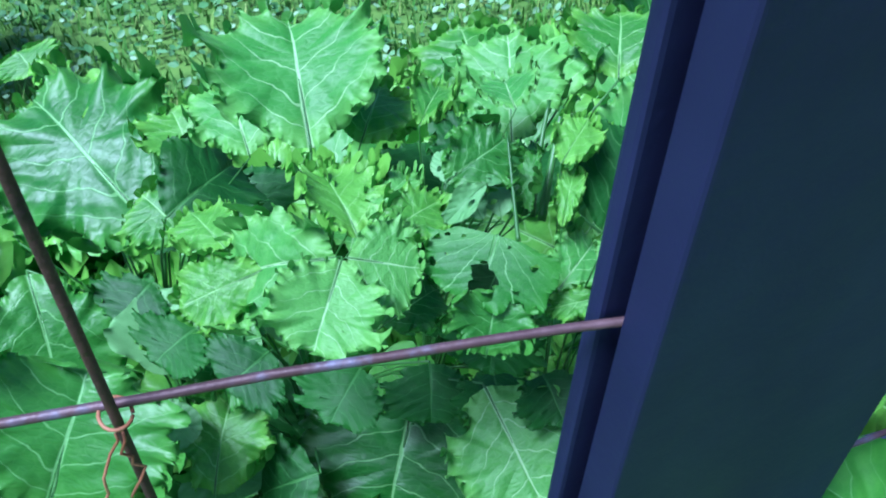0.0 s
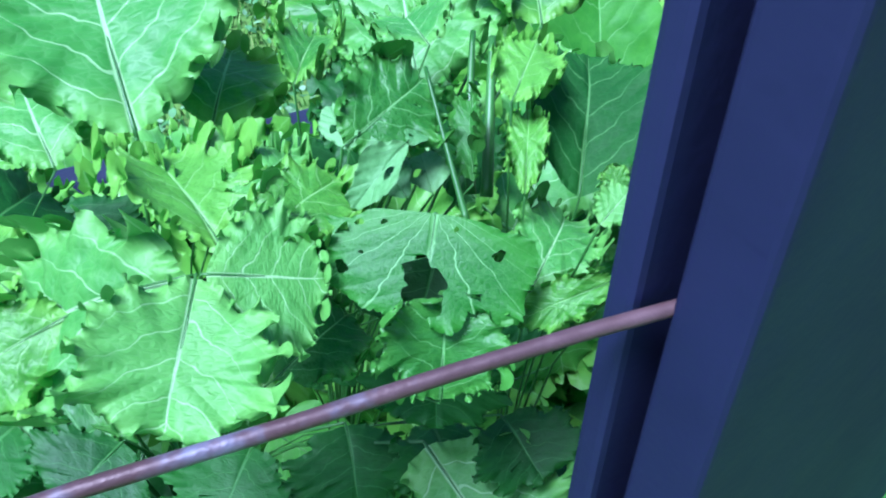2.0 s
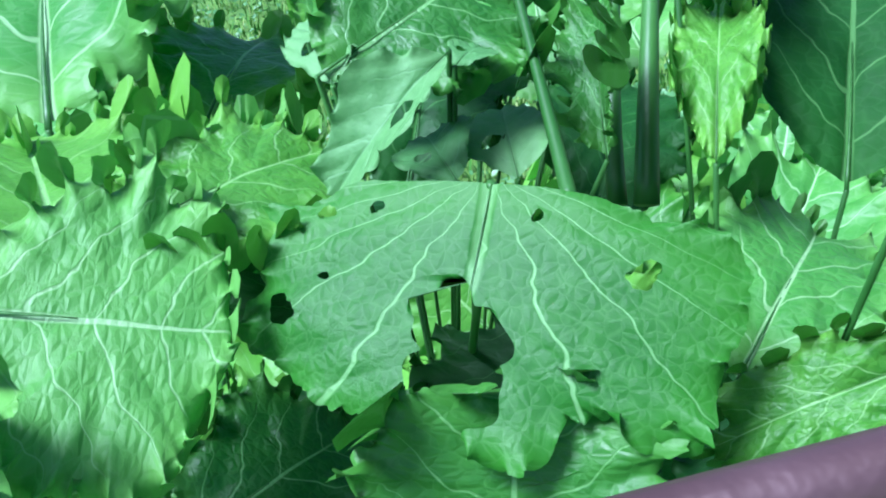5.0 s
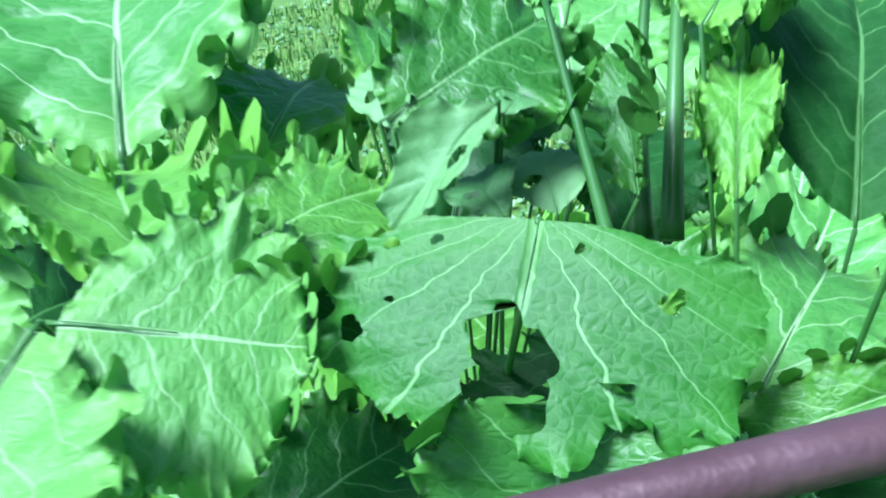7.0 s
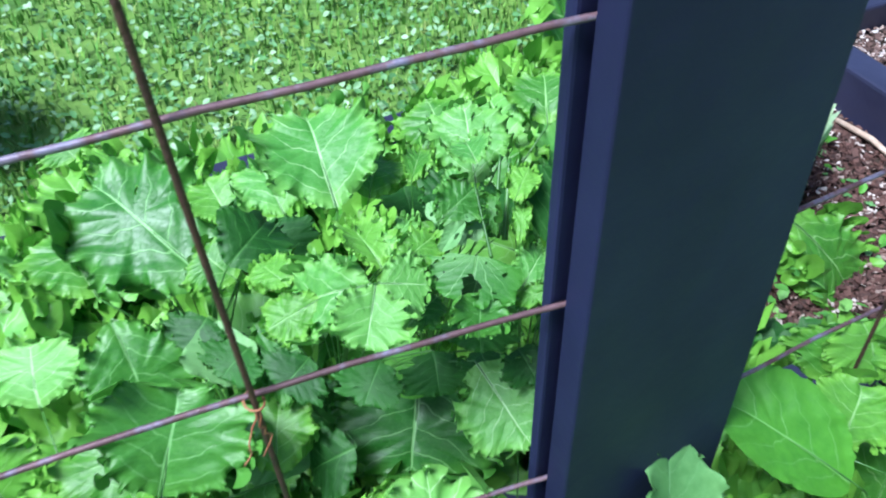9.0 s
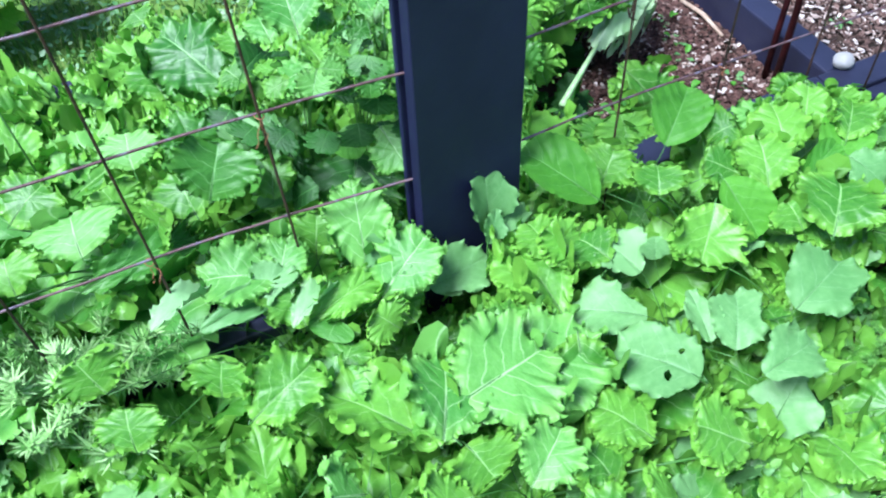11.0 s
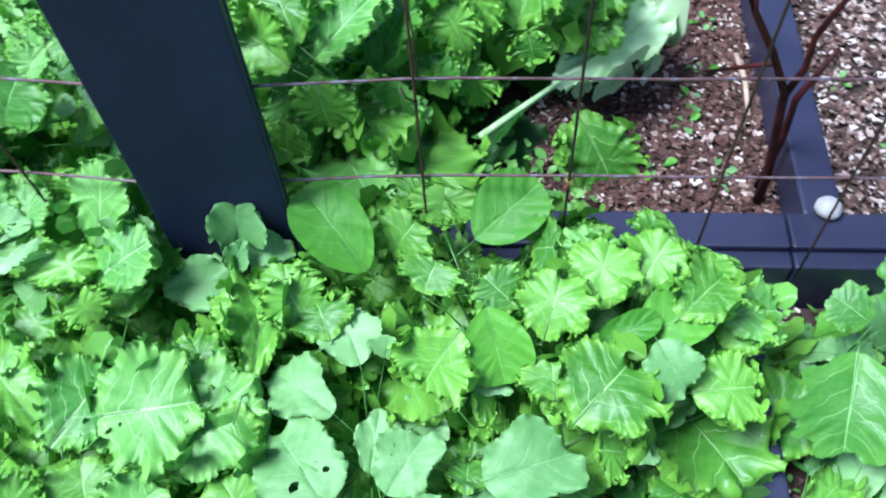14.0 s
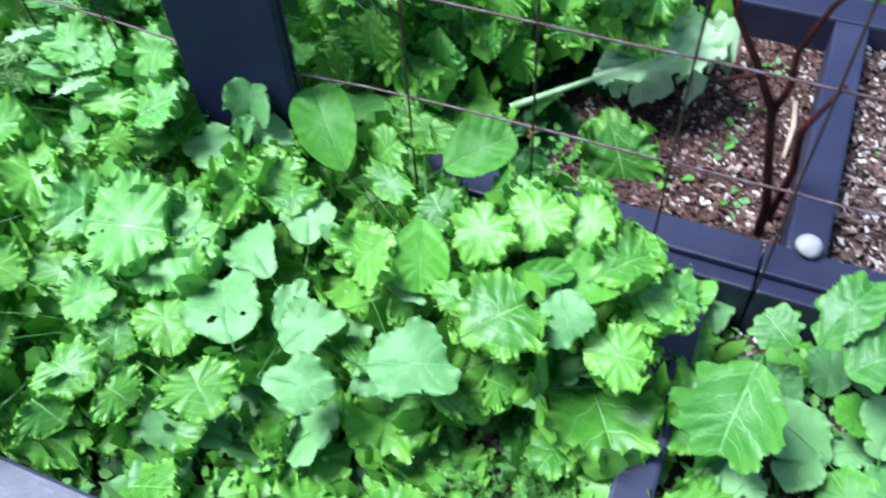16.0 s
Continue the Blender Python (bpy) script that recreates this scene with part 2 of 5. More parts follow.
def box_bm(x0, x1, y0, y1, z0, z1, bevel=0.004, segments=2):
    bm = bmesh.new()
    bmesh.ops.create_cube(bm, size=1.0)
    for v in bm.verts:
        v.co = Vector(((x0 + x1) / 2 + v.co.x * (x1 - x0), (y0 + y1) / 2 + v.co.y * (y1 - y0), (z0 + z1) / 2 + v.co.z * (z1 - z0)))
    if bevel:
        bmesh.ops.bevel(bm, geom=bm.edges[:], offset=bevel, segments=segments, profile=0.6, affect="EDGES")
    return bm


def tube(points, radii, sides=8):
    """Vertices and faces of a tube along points."""
    pts = [Vector(p) for p in points]
    vs, fs = [], []
    for i, p in enumerate(pts):
        d = (pts[min(i + 1, len(pts) - 1)] - pts[max(i - 1, 0)]).normalized()
        a = d.orthogonal().normalized() if i == 0 else (a - d * a.dot(d)).normalized()
        b = d.cross(a)
        r = radii[i] if not isinstance(radii, float) else radii
        for k in range(sides):
            w = 2 * math.pi * k / sides
            vs.append(p + (a * math.cos(w) + b * math.sin(w)) * r)
    n = len(pts)
    for i in range(n - 1):
        for k in range(sides):
            k2 = (k + 1) % sides
            fs.append((i * sides + k, i * sides + k2, (i + 1) * sides + k2, (i + 1) * sides + k))
    fs.append(tuple(range(sides - 1, -1, -1)))
    fs.append(tuple(range((n - 1) * sides, n * sides)))
    return vs, fs


def tube_part(name, points, radii, material, parent, sides=8, label=""):
    vs, fs = tube(points, radii, sides)
    ob = new(name, mesh_of(name, vs, fs, [material]))
    ob.parent = parent
    return tagged(ob, label)


def waves(rng, x, freqs, amps):
    return sum(a * np.sin(2 * np.pi * f * x + rng.uniform(0, 6.28)) for f, a in zip(freqs, amps))


def leaf_mesh(name, seed, mat, around=104, rings=8, width=0.6, top=0.62, frill=0.05, teeth=0.1, lobes=0.1, cup=0.15, bend=0.9, stalk=0.22, holes=(), sharp=1.0, rib=0.011, rise=0.0, foot=1.4, fold=0.0, stem=None, curls=7.0, quilt=0.004, veined=5.0):
    """A leaf one unit long along +y, its face up +z, with a stalk at its foot; the margin is lobed, toothed and ruffled.
    holes: (along, across, size) in the blade."""
    stem = stem or STALK
    rng = np.random.RandomState(seed)
    half, blade = 0.5 * width, 1.0 - stalk
    yc = stalk + blade * top
    th = np.linspace(-np.pi, np.pi, 721)
    sn, cs = np.sin(th), np.cos(th)
    ox = half * np.sign(sn) * np.abs(sn) ** np.where(cs > 0, 0.9, foot)
    oy = np.where(cs > 0, (1 - top) * blade * np.abs(cs) ** 0.9, -top * blade * np.abs(cs))
    run = np.concatenate([[0], np.cumsum(np.hypot(np.diff(ox), np.diff(oy)))])
    at = np.linspace(0, run[-1], around, endpoint=False)
    ox, oy = np.interp(at, run, ox), np.interp(at, run, oy)
    ph = at / run[-1] * 2 * np.pi
    tx, ty = np.gradient(ox), np.gradient(oy)
    tl = np.hypot(tx, ty) + 1e-9
    tx, ty = tx / tl, ty / tl
    turned = 1.0 if np.sum(tx * oy - ty * ox) > 0 else -1.0
    a = rng.uniform(0, 6.28, 12)
    near_foot = np.clip((oy + top * blade) / (0.22 * blade), 0, 1) ** 0.7

    def ripple(k, spread=0.28, count=5):
        """An uneven wave of about k crests round the margin, and the same a quarter turn on."""
        v, w = np.zeros(around), np.zeros(around)
        for n in range(count):
            q, o = round(k * (1 + spread * (2 * n / (count - 1) - 1) * rng.uniform(0.7, 1.0))), rng.uniform(0, 6.28)
            v, w = v + np.sin(q * ph + o), w + np.cos(q * ph + o)
        return v / count ** 0.5, w / count ** 0.5

    l0 = np.tanh(0.9 * ripple(curls * 0.8, 0.35)[0])
    b0, b1 = ripple(curls * 1.5)
    _, f1 = ripple(curls * 3.2)
    g0, _ = ripple(curls * 5.0)
    p0, p1 = ripple(curls * 2.4)
    q0, q1 = ripple(curls * 4.6)
    crest = lambda w: np.tanh(1.7 * np.abs(w)) - 0.7
    tooth = 0.45 * crest(b1) + 0.5 * crest(f1) + 0.35 * sharp * crest(g0)
    uneven = np.clip(1.0 + 0.3 * np.sin(3 * ph + a[6]) + 0.3 * np.sin(5 * ph + a[10]), 0.35, 1.6)
    rr = np.linspace(0, 1, rings + 1)[1:] ** 0.36
    r = np.repeat(rr, around)
    t = lambda v: np.tile(v, rings)
    grow = t(near_foot) * half * (1.0 * (lobes + 0.3 * teeth) * t(l0) * r ** 4 + 0.95 * teeth * t(tooth * uneven) * r ** 12)
    x, y = t(ox) * r - t(ty) * grow * turned, yc + t(oy) * r + t(tx) * grow * turned
    fl = frill * t(near_foot * uneven)
    z = fl * (0.5 * t(l0) * r ** 3 + 0.35 * t(b0) * r ** 6 + 0.75 * t(p0) * r ** 15 + 0.6 * t(q0) * r ** 24)
    side = fl * (0.2 * t(b1) * r ** 8 + 0.4 * t(p1) * r ** 15 + 0.3 * t(q1) * r ** 24)
    fx, fy = x.copy(), y.copy()
    x, y = x + side * t(tx), y + side * t(ty)
    x, y, z = np.append(x, 0.0), np.append(y, yc), np.append(z, 0.0)
    fx, fy = np.append(fx, 0.0), np.append(fy, yc)
    gone = []
    for hs, ht, hr in holes:
        hx, hy = ht * half, stalk + hs * blade
        dx, dy = x - hx, y - hy
        ang = np.arctan2(dy, dx)
        rad = hr * (1 + 0.2 * np.sin(2 * ang + rng.uniform(0, 6)) + 0.13 * np.sin(3 * ang + rng.uniform(0, 6)) + 0.08 * np.sin(7 * ang))
        d = np.hypot(dx, dy) / rad
        gone.append(d < 1)
        k = np.where((d < 1) & (d > 0.02), 1 / np.maximum(d, 0.02), 1)
        x, y = hx + dx * k, hy + dy * k
        fx, fy = np.where(d < 1, x, fx), np.where(d < 1, y, fy)
    u, v = fx / width + 0.5, (fy - stalk) / blade
    z = z + cup * x ** 2 / half + fold * np.abs(x)
    z = z + 0.012 * waves(rng, v * 0.8 + u, (1.1, 2.3), (0.8, 0.4))
    z = z + 2.2 * quilt * np.abs(np.sin(np.pi * (v - 0.42 * np.abs(2 * u - 1)) * veined)) * np.clip(np.abs(2 * u - 1) * 3, 0, 1)
    z = z + 0.3 * quilt * np.sin(29 * u + a[9]) * np.sin(37 * v + a[11])
    z = z - 0.012 * np.exp(-(x / 0.022) ** 2)
    k = bend if abs(bend) > 1e-3 else 1e-3
    turn = rise - k * y
    cy = (np.sin(rise) - np.sin(turn)) / k
    cz = (np.cos(turn) - np.cos(rise)) / k
    y, z = cy - z * np.sin(turn), cz + z * np.cos(turn)
    faces = []
    mid = rings * around
    for j in range(around):
        j2 = (j + 1) % around
        faces.append((mid, j2, j))
        for i in range(rings - 1):
            faces.append((i * around + j, i * around + j2, (i + 1) * around + j2, (i + 1) * around + j))
    faces = [q for q in faces if not any(all(g[i] for i in q) for g in gone)]
    nf = len(faces)
    ys = np.linspace(0, max(0.12, stalk + 0.45), 9)
    sp = [(0, (math.sin(rise) - math.sin(rise - k * q)) / k, (math.cos(rise - k * q) - math.cos(rise)) / k - rib * (0.3 + 0.9 * min(1.0, max(0.0, (q - stalk) / 0.3)))) for q in ys]
    tv, tf = tube(sp, [float(rib * (1 - 0.75 * q / ys[-1])) for q in ys], 6)
    allv = list(zip(x, y, z)) + [tuple(p) for p in tv]
    allf = faces + [tuple(mid + 1 + i for i in f) for f in tf]
    uvs = np.vstack([np.stack([u, v], 1), np.tile([0.5, 0.1], (len(tv), 1))])
    return mesh_of(name, allv, allf, [mat, stem], uvs, [0] * nf + [1] * len(tf))


def aim(base, tip, face=(0, 0, 1), width=1.0, tall=None):
    """A matrix that lays a leaf mesh from base to tip, its face towards `face`; width: scale across."""
    b, e = Vector(base), Vector(tip)
    y = e - b
    ln = y.length
    y.normalize()
    x = y.cross(Vector(face)).normalized()
    z = x.cross(y)
    m = Matrix((x, y, z)).transposed().to_4x4()
    m.translation = b
    return m @ Matrix.Diagonal((width, ln, ln if tall is None else tall, 1))


CURLIES = [leaf_mesh("curly_leaf", 10 + i, CURLY, around=190, rings=8, width=0.54 + 0.05 * (i % 3), top=0.58, frill=0.085 + 0.012 * (i % 3), teeth=0.13, lobes=0.12, cup=0.2, bend=0.8 + 0.25 * (i % 4), stalk=0.26, curls=8.0 + (i % 3), holes=(((0.55, 0.3, 0.02),) if i % 2 else ())) for i in range(9)]
TALLS = [leaf_mesh("tall_curly_leaf", 30 + i, CURLY, around=210, rings=8, width=0.46 + 0.05 * (i % 3), top=0.56, frill=0.1, teeth=0.12, lobes=0.12, cup=0.25, bend=0.7 + 0.35 * (i % 3), stalk=0.14, curls=13.0) for i in range(5)]
SHADEGREENS = [leaf_mesh("shade_leaf", 40 + i, SHADEGREEN, around=56, rings=4, width=0.55, top=0.6, frill=0.035, teeth=0.1, lobes=0.1, cup=0.15, bend=0.5 + 0.4 * i, stalk=0.26) for i in range(4)]
PALES = [leaf_mesh("pale_leaf", 50 + i, PALE, around=112, width=0.56, top=0.6, frill=0.05, teeth=0.13, lobes=0.1, cup=0.2, bend=0.6 + 0.3 * i, stalk=0.24, holes=((0.6, -0.3, 0.025), (0.45, 0.4, 0.018)) if i % 2 else ()) for i in range(4)]
SMOOTHS = [leaf_mesh("oval_leaf", 60 + i, SMOOTH, around=56, rings=6, width=0.5, top=0.58, frill=0.006, teeth=0.01, lobes=0.0, cup=0.3, bend=0.4 + 0.3 * i, stalk=0.35) for i in range(3)]
BLUES = [leaf_mesh("bluish_leaf", 70 + i, BLUISH, around=80, rings=6, width=0.52, top=0.6, frill=0.03, teeth=0.06, lobes=0.18, cup=0.1, bend=0.5 + 0.3 * i, sharp=0.0, stalk=0.38, curls=4.2, quilt=0.002, foot=1.1) for i in range(5)]
LOBED = [leaf_mesh("toothed_leaf", 80 + i, SMOOTH if i % 2 else BLUISH, around=90, rings=6, width=0.48, top=0.6, frill=0.016, teeth=0.1, lobes=0.1, cup=0.15, bend=0.6 + 0.3 * i, stalk=0.34) for i in range(3)]


def leaf(mesh, parent, m, label=""):
    ob = new("leaf", mesh)
    ob.parent = parent
    ob.matrix_basis = parent.matrix_basis.inverted() @ m
    return tagged(ob, label)


def plant_at(name, label, category, x, y, z, group=""):
    e = new(name)
    e.empty_display_size = 0.03
    e.matrix_basis = pose(x, y, z)
    return tagged(e, label, category, group)


def rosette(name, label, category, group, x, y, z, rng, meshes, count, size, lift=(35, 75), wide=1.0, spread=0.012, twist=30):
    """A plant of several leaves that rise from one crown and arch outwards."""
    e = plant_at(name, label, category, x, y, z, group)
    turn = rng.uniform(0, 360)
    for k in range(count):
        f = k / max(1, count - 1)
        az = turn + k * 137.5 + rng.uniform(-18, 18)
        el = lift[0] + (lift[1] - lift[0]) * f + rng.uniform(-8, 8)
        ln = rng.uniform(*size) * (1.0 - 0.25 * f)
        a, b = radians(az), radians(el)
        m = Matrix.Translation((x + spread * math.sin(a), y + spread * math.cos(a), z)) @ Matrix.Rotation(-a, 4, "Z") @ Matrix.Rotation(b, 4, "X") @ Matrix.Rotation(radians(rng.uniform(-twist, twist)), 4, "Y")
        m = m @ Matrix.Diagonal((ln * rng.uniform(0.85, 1.15) * wide, ln, ln, 1))
        leaf(meshes[rng.randint(len(meshes))], e, m)
    return e


# ---- the setting ----
def ground_sheet():
    bm = bmesh.new()
    bmesh.ops.create_grid(bm, x_segments=60, y_segments=60, size=1.0)
    for v in bm.verts:
        r = max(abs(v.co.x), abs(v.co.y))
        k = 3.0 if r < 0.5 else 3.0 + (r - 0.5) * 2 * 150
        v.co = Vector((v.co.x * k, v.co.y * k + 0.6, -0.07))
        v.co.z += 0.012 * noise.noise(v.co * 1.7) if r < 0.5 else 0
    ob = new("ground", bpy.data.meshes.new("ground"))
    bm.to_mesh(ob.data)
    bm.free()
    ob.data.materials.append(LAWN)
    return tagged(ob, "short green lawn with small weeds", "lawn", kind="structure")


ground_sheet()


def soil_bed(name, x0, x1, y0, y1, z, label):
    nx, ny = max(4, int((x1 - x0) / 0.03)), max(4, int((y1 - y0) / 0.03))
    vs, fs = [], []
    for i in range(nx + 1):
        for j in range(ny + 1):
            x, y = x0 + (x1 - x0) * i / nx, y0 + (y1 - y0) * j / ny
            h = 0.010 * noise.noise(Vector((x * 9, y * 9, 1))) + 0.006 * noise.noise(Vector((x * 31, y * 31, 4)))
            vs.append((x, y, z + h))
    for i in range(nx):
        for j in range(ny):
            a = i * (ny + 1) + j
            fs.append((a, a + ny + 1, a + ny + 2, a + 1))
    ob = new(name, mesh_of(name, vs, fs, [SOIL]))
    return tagged(ob, label, "soil", kind="structure")


FAR_Y, RAIL_Y, FRONT_Y = 0.59, 0.015, -0.535
soil_bed("soil_back", -1.3, 0.715, 0.086, FAR_Y, -0.03, "dark moist soil strewn with bark mulch")
soil_bed("soil_back_right", 0.768, 1.8, 0.086, FAR_Y, -0.0, "dark soil under pale bark chips")
soil_bed("soil_front", -1.3, 0.592, FRONT_Y, 0.0, -0.045, "dark moist soil between leafy plants")
soil_bed("soil_front_right", 0.64, 1.8, FRONT_Y, 0.0, -0.045, "dark moist soil with bark chips")


def timber(x0, x1, y0, y1, z0, z1, label, bevel=0.005):
    ob = tagged(new("timber_edging"), label, "garden edging", "raised bed timbers")
    part("board", box_bm(x0, x1, y0, y1, z0, z1, bevel), PAINT, ob)
    return ob


def fence_rail(x0, x1):
    ob = tagged(new("fence_rail"), "dark painted timber rail under the wire fence", "garden edging", "raised bed timbers")
    part("board", box_bm(x0, x1, 0.032, 0.086, -0.09, 0.056), PAINT, ob)
    part("ledge", box_bm(x0, x1, 0.004, 0.030, -0.09, 0.05), PAINT, ob)
    return ob


fence_rail(-1.3, 0.688)
fence_rail(0.6905, 1.8)
timber(0.592, 0.640, FRONT_Y + 0.002, 0.002, -0.09, 0.035, "dark painted bed divider with chipped edges")
timber(-1.3, 1.8, FRONT_Y - 0.06, FRONT_Y, -0.09, 0.05, "dark painted front board of the raised bed")
timber(0.715, 0.768, 0.088, FAR_Y - 0.002, -0.09, 0.05, "dark painted bed divider with worn top")
timber(-1.3, 1.8, FAR_Y, FAR_Y + 0.07, -0.09, 0.05, "dark painted back board of the raised bed")


def fence_post():
    """Two upright boards with the ends of the wire panels held in the gap between them."""
    ob = tagged(new("fence_post"), "dark slate painted wooden fence post built of two boards", "fence post")
    ob.matrix_basis = pose(-0.0746, -0.0501, 0, 0, 0, 8.3)
    part("front_board", box_bm(0.002, 0.147, 0.0, 0.0170, -0.09, 1.7, 0.0022, 3), POSTPAINT, ob)
    part("core", box_bm(0.018, 0.134, 0.0172, 0.022, -0.09, 1.69, 0.001, 1), POSTPAINT, ob)
    part("back_board", box_bm(-0.002, 0.147, 0.0222, 0.0295, -0.09, 1.7, 0.002, 2), POSTPAINT, ob)
    return ob


fence_post()

WIRE = 0.0016


def bow(x):
    """How far the mesh bulges forward near the post that holds it."""
    return -0.034 * max(0.0, 1 - (-x - 0.064) / 0.315) ** 1.6 if x < 0 else -0.012 * max(0.0, 1 - (x - 0.05) / 0.2) ** 1.2


def wire_panel(label, cols, rows, x0, x1, ztop, lean, lift):
    ob = tagged(new("wire_fence"), label, "wire fence", "wire panels beside the post")
    rng = np.random.RandomState(3)
    for z in rows:
        pts = []
        for i in range(25):
            x = x0 + (x1 - x0) * (i / 24 if x1 > 0 else 1 - (1 - i / 24) ** 1.5)
            rise = lift * max(0.0, 1 - (-x - 0.064) / 0.315) ** 1.4 if x < 0 else 0
            pts.append((x, bow(x) + rng.uniform(-0.0005, 0.0005), z + rise + rng.uniform(-0.0006, 0.0006)))
        tube_part("horizontal_wire", pts, WIRE, RUST, ob, 12)
    for x in cols:
        pts = [(x + lean * (0.04 + (ztop - 0.04) * i / 12 - 0.4) + rng.uniform(-0.0008, 0.0008), bow(x) - 0.0041, 0.04 + (ztop - 0.04) * i / 12) for i in range(13)]
        tube_part("vertical_wire", pts, WIRE, DARKWIRE, ob, 12)
    return ob


LEFT_COLS = [-0.225 - 0.154 * i for i in range(7)]
RIGHT_COLS = [0.226, 0.388, 0.553, 0.690, 0.845, 1.0, 1.155]
wire_panel("rusted square wire mesh panel fixed in the post", LEFT_COLS, [0.25 + 0.1524 * j for j in range(8)], -1.3, -0.062, 1.45, -0.035, 0.018)
wire_panel("dark rusted square wire mesh panel fixed in the post", RIGHT_COLS, [0.244 + 0.1524 * j for j in range(8)], 0.06, 1.3, 1.45, 0.0, 0.0)


def wire_tie(x, z, tail, seed):
    """A twist of bright rusty wire round a crossing, with loose ends that hang."""
    rng = np.random.RandomState(seed)
    ob = tagged(new("wire_tie"), "rusty twist of tie wire round a mesh crossing", "wire tie", "wire ties on the mesh")
    ring = [(x + 0.0046 * math.cos(a), bow(x) - 0.0024 + 0.0062 * math.sin(a), z - 0.002 + 0.0022 * math.sin(a * 0.5)) for a in np.linspace(0, 6.1, 18)]
    tube_part("loop", ring, 0.0006, TIE, ob, 6)
    for k in range(2):
        p = Vector((x + 0.002 * (k - 0.5), bow(x) - 0.007, z - 0.004))
        pts = [tuple(p)]
        for i in range(8):
            p = p + Vector((rng.uniform(-0.003, 0.004), rng.uniform(-0.002, 0.001), -tail / 8))
            pts.append(tuple(p))
        tube_part("loose_end", pts, 0.0005, TIE, ob, 5)
    return ob


wire_tie(LEFT_COLS[0], 0.408, 0.03, 1)
wire_tie(LEFT_COLS[1], 0.25, 0.02, 2)
wire_tie(RIGHT_COLS[1], 0.244, 0.006, 3)


def twisted_wire(x, z0, z1):
    """A thin spare wire twisted loosely along an upright of the mesh."""
    ob = tagged(new("twisted_wire"), "thin dark spare wire twisted round a mesh upright", "wire")
    pts = [(x + 0.0045 * math.sin(7 * q) + 0.008 * max(0.0, q - 0.7), -0.004 + 0.0045 * math.cos(7 * q), z0 + (z1 - z0) * q) for q in np.linspace(0, 1, 40)]
    tube_part("strand", pts, 0.0011, DARKWIRE, ob, 6)
    tube_part("hook", [(x + 0.002, -0.007, z0), (x - 0.008, -0.009, z0 + 0.008), (x - 0.012, -0.009, z0 + 0.022)], 0.0011, DARKWIRE, ob, 6)
    return ob


twisted_wire(RIGHT_COLS[0], 0.37, 0.68)


# ---- plants of the front bed ----
rngf = np.random.RandomState(11)


def scatter(x0, x1, y0, y1, step, rng, keep=lambda x, y: True):
    y, row = y0, 0
    while y <= y1:
        x = x0 + (step * 0.5 if row % 2 else 0)
        while x <= x1:
            px, py = x + rng.uniform(-0.35, 0.35) * step, y + rng.uniform(-0.3, 0.3) * step
            if keep(px, py):
                yield px, py
            x += step
        y += step * 0.87
        row += 1


def near_post(x, y):
    return -0.12 < x < 0.11 and -0.085 < y < 0.05


def front_keep(x, y):
    bare = 0.36 < x < 0.6 and y < -0.27
    return not near_post(x, y) and not bare


for x, y in scatter(-1.05, 0.56, -0.49, -0.05, 0.118, rngf, front_keep):
    kind = rngf.uniform()
    blue_zone = 0.05 < x < 0.45 and y < -0.1
    if kind < (0.5 if blue_zone else 0.1):
        rosette("radish_plant", "low bluish green plant with rounded lobed leaves", "leafy plant", "plants of the front bed", x, y, -0.03, rngf, BLUES, 6, (0.13, 0.2), (20, 66))
    elif kind < 0.85:
        rosette("mustard_plant", "bright green young mustard plant with frilled leaves", "leafy plant", "plants of the front bed", x, y, -0.03, rngf, CURLIES, 9, (0.15, 0.23), (20, 66), 0.95)
    else:
        rosette("greens_plant", "green young plant with smooth oval leaves", "leafy plant", "plants of the front bed", x, y, -0.03, rngf, SMOOTHS + LOBED, 7, (0.14, 0.2), (20, 64))

for x, y in scatter(0.68, 1.2, -0.5, -0.04, 0.12, rngf):
    rosette("radish_plant", "green toothed radish plant in the side bed", "leafy plant", "plants of the side bed", x, y, -0.035, rngf, LOBED + BLUES[:2], 5, (0.11, 0.17), (22, 62))

# ---- plants of the back bed ----
rngb = np.random.RandomState(23)


def back_keep(x, y):
    return not near_post(x, y) and not (x > 0.3 and y < 0.14) and not (x > 0.08) and not (-0.42 < x < 0.0 and y < 0.17)


for x, y in scatter(-1.1, 0.42, 0.12, 0.53, 0.14, rngb, back_keep):
    tall = (0.19 + 0.04 * math.sin(x * 7)) * (1.0 if y < 0.33 else 0.84)
    rosette("mustard_plant", "tall bright green mustard plant with frilled leaves", "leafy plant", "plants of the back bed", x, y, -0.02, rngb, CURLIES + TALLS[:3] + PALES * 2, 11, (tall + 0.04, tall + 0.11), (22, 72), 1.0)

# a taller row along the rail
for x, y in scatter(0.12, 0.53, -0.065, -0.035, 0.075, rngf):
    rosette("mustard_plant", "bright green mustard plant leaning over the rail", "leafy plant", "plants of the front bed", x, y, -0.03, rngf, CURLIES, 7, (0.19, 0.27), (38, 78), 0.9)

for x, y in scatter(-0.33, -0.11, -0.085, -0.05, 0.085, rngf):
    rosette("mustard_plant", "bright green mustard plant leaning over the rail", "leafy plant", "plants of the front bed", x, y, -0.03, rngf, CURLIES, 6, (0.15, 0.22), (35, 74), 0.9)
for x, y in scatter(-0.8, 0.1, 0.53, 0.56, 0.085, rngb):
    rosette("mustard_plant", "small mustard plant along the back board", "leafy plant", "plants of the back bed", x, y, -0.02, rngb, CURLIES, 7, (0.16, 0.23), (34, 80))

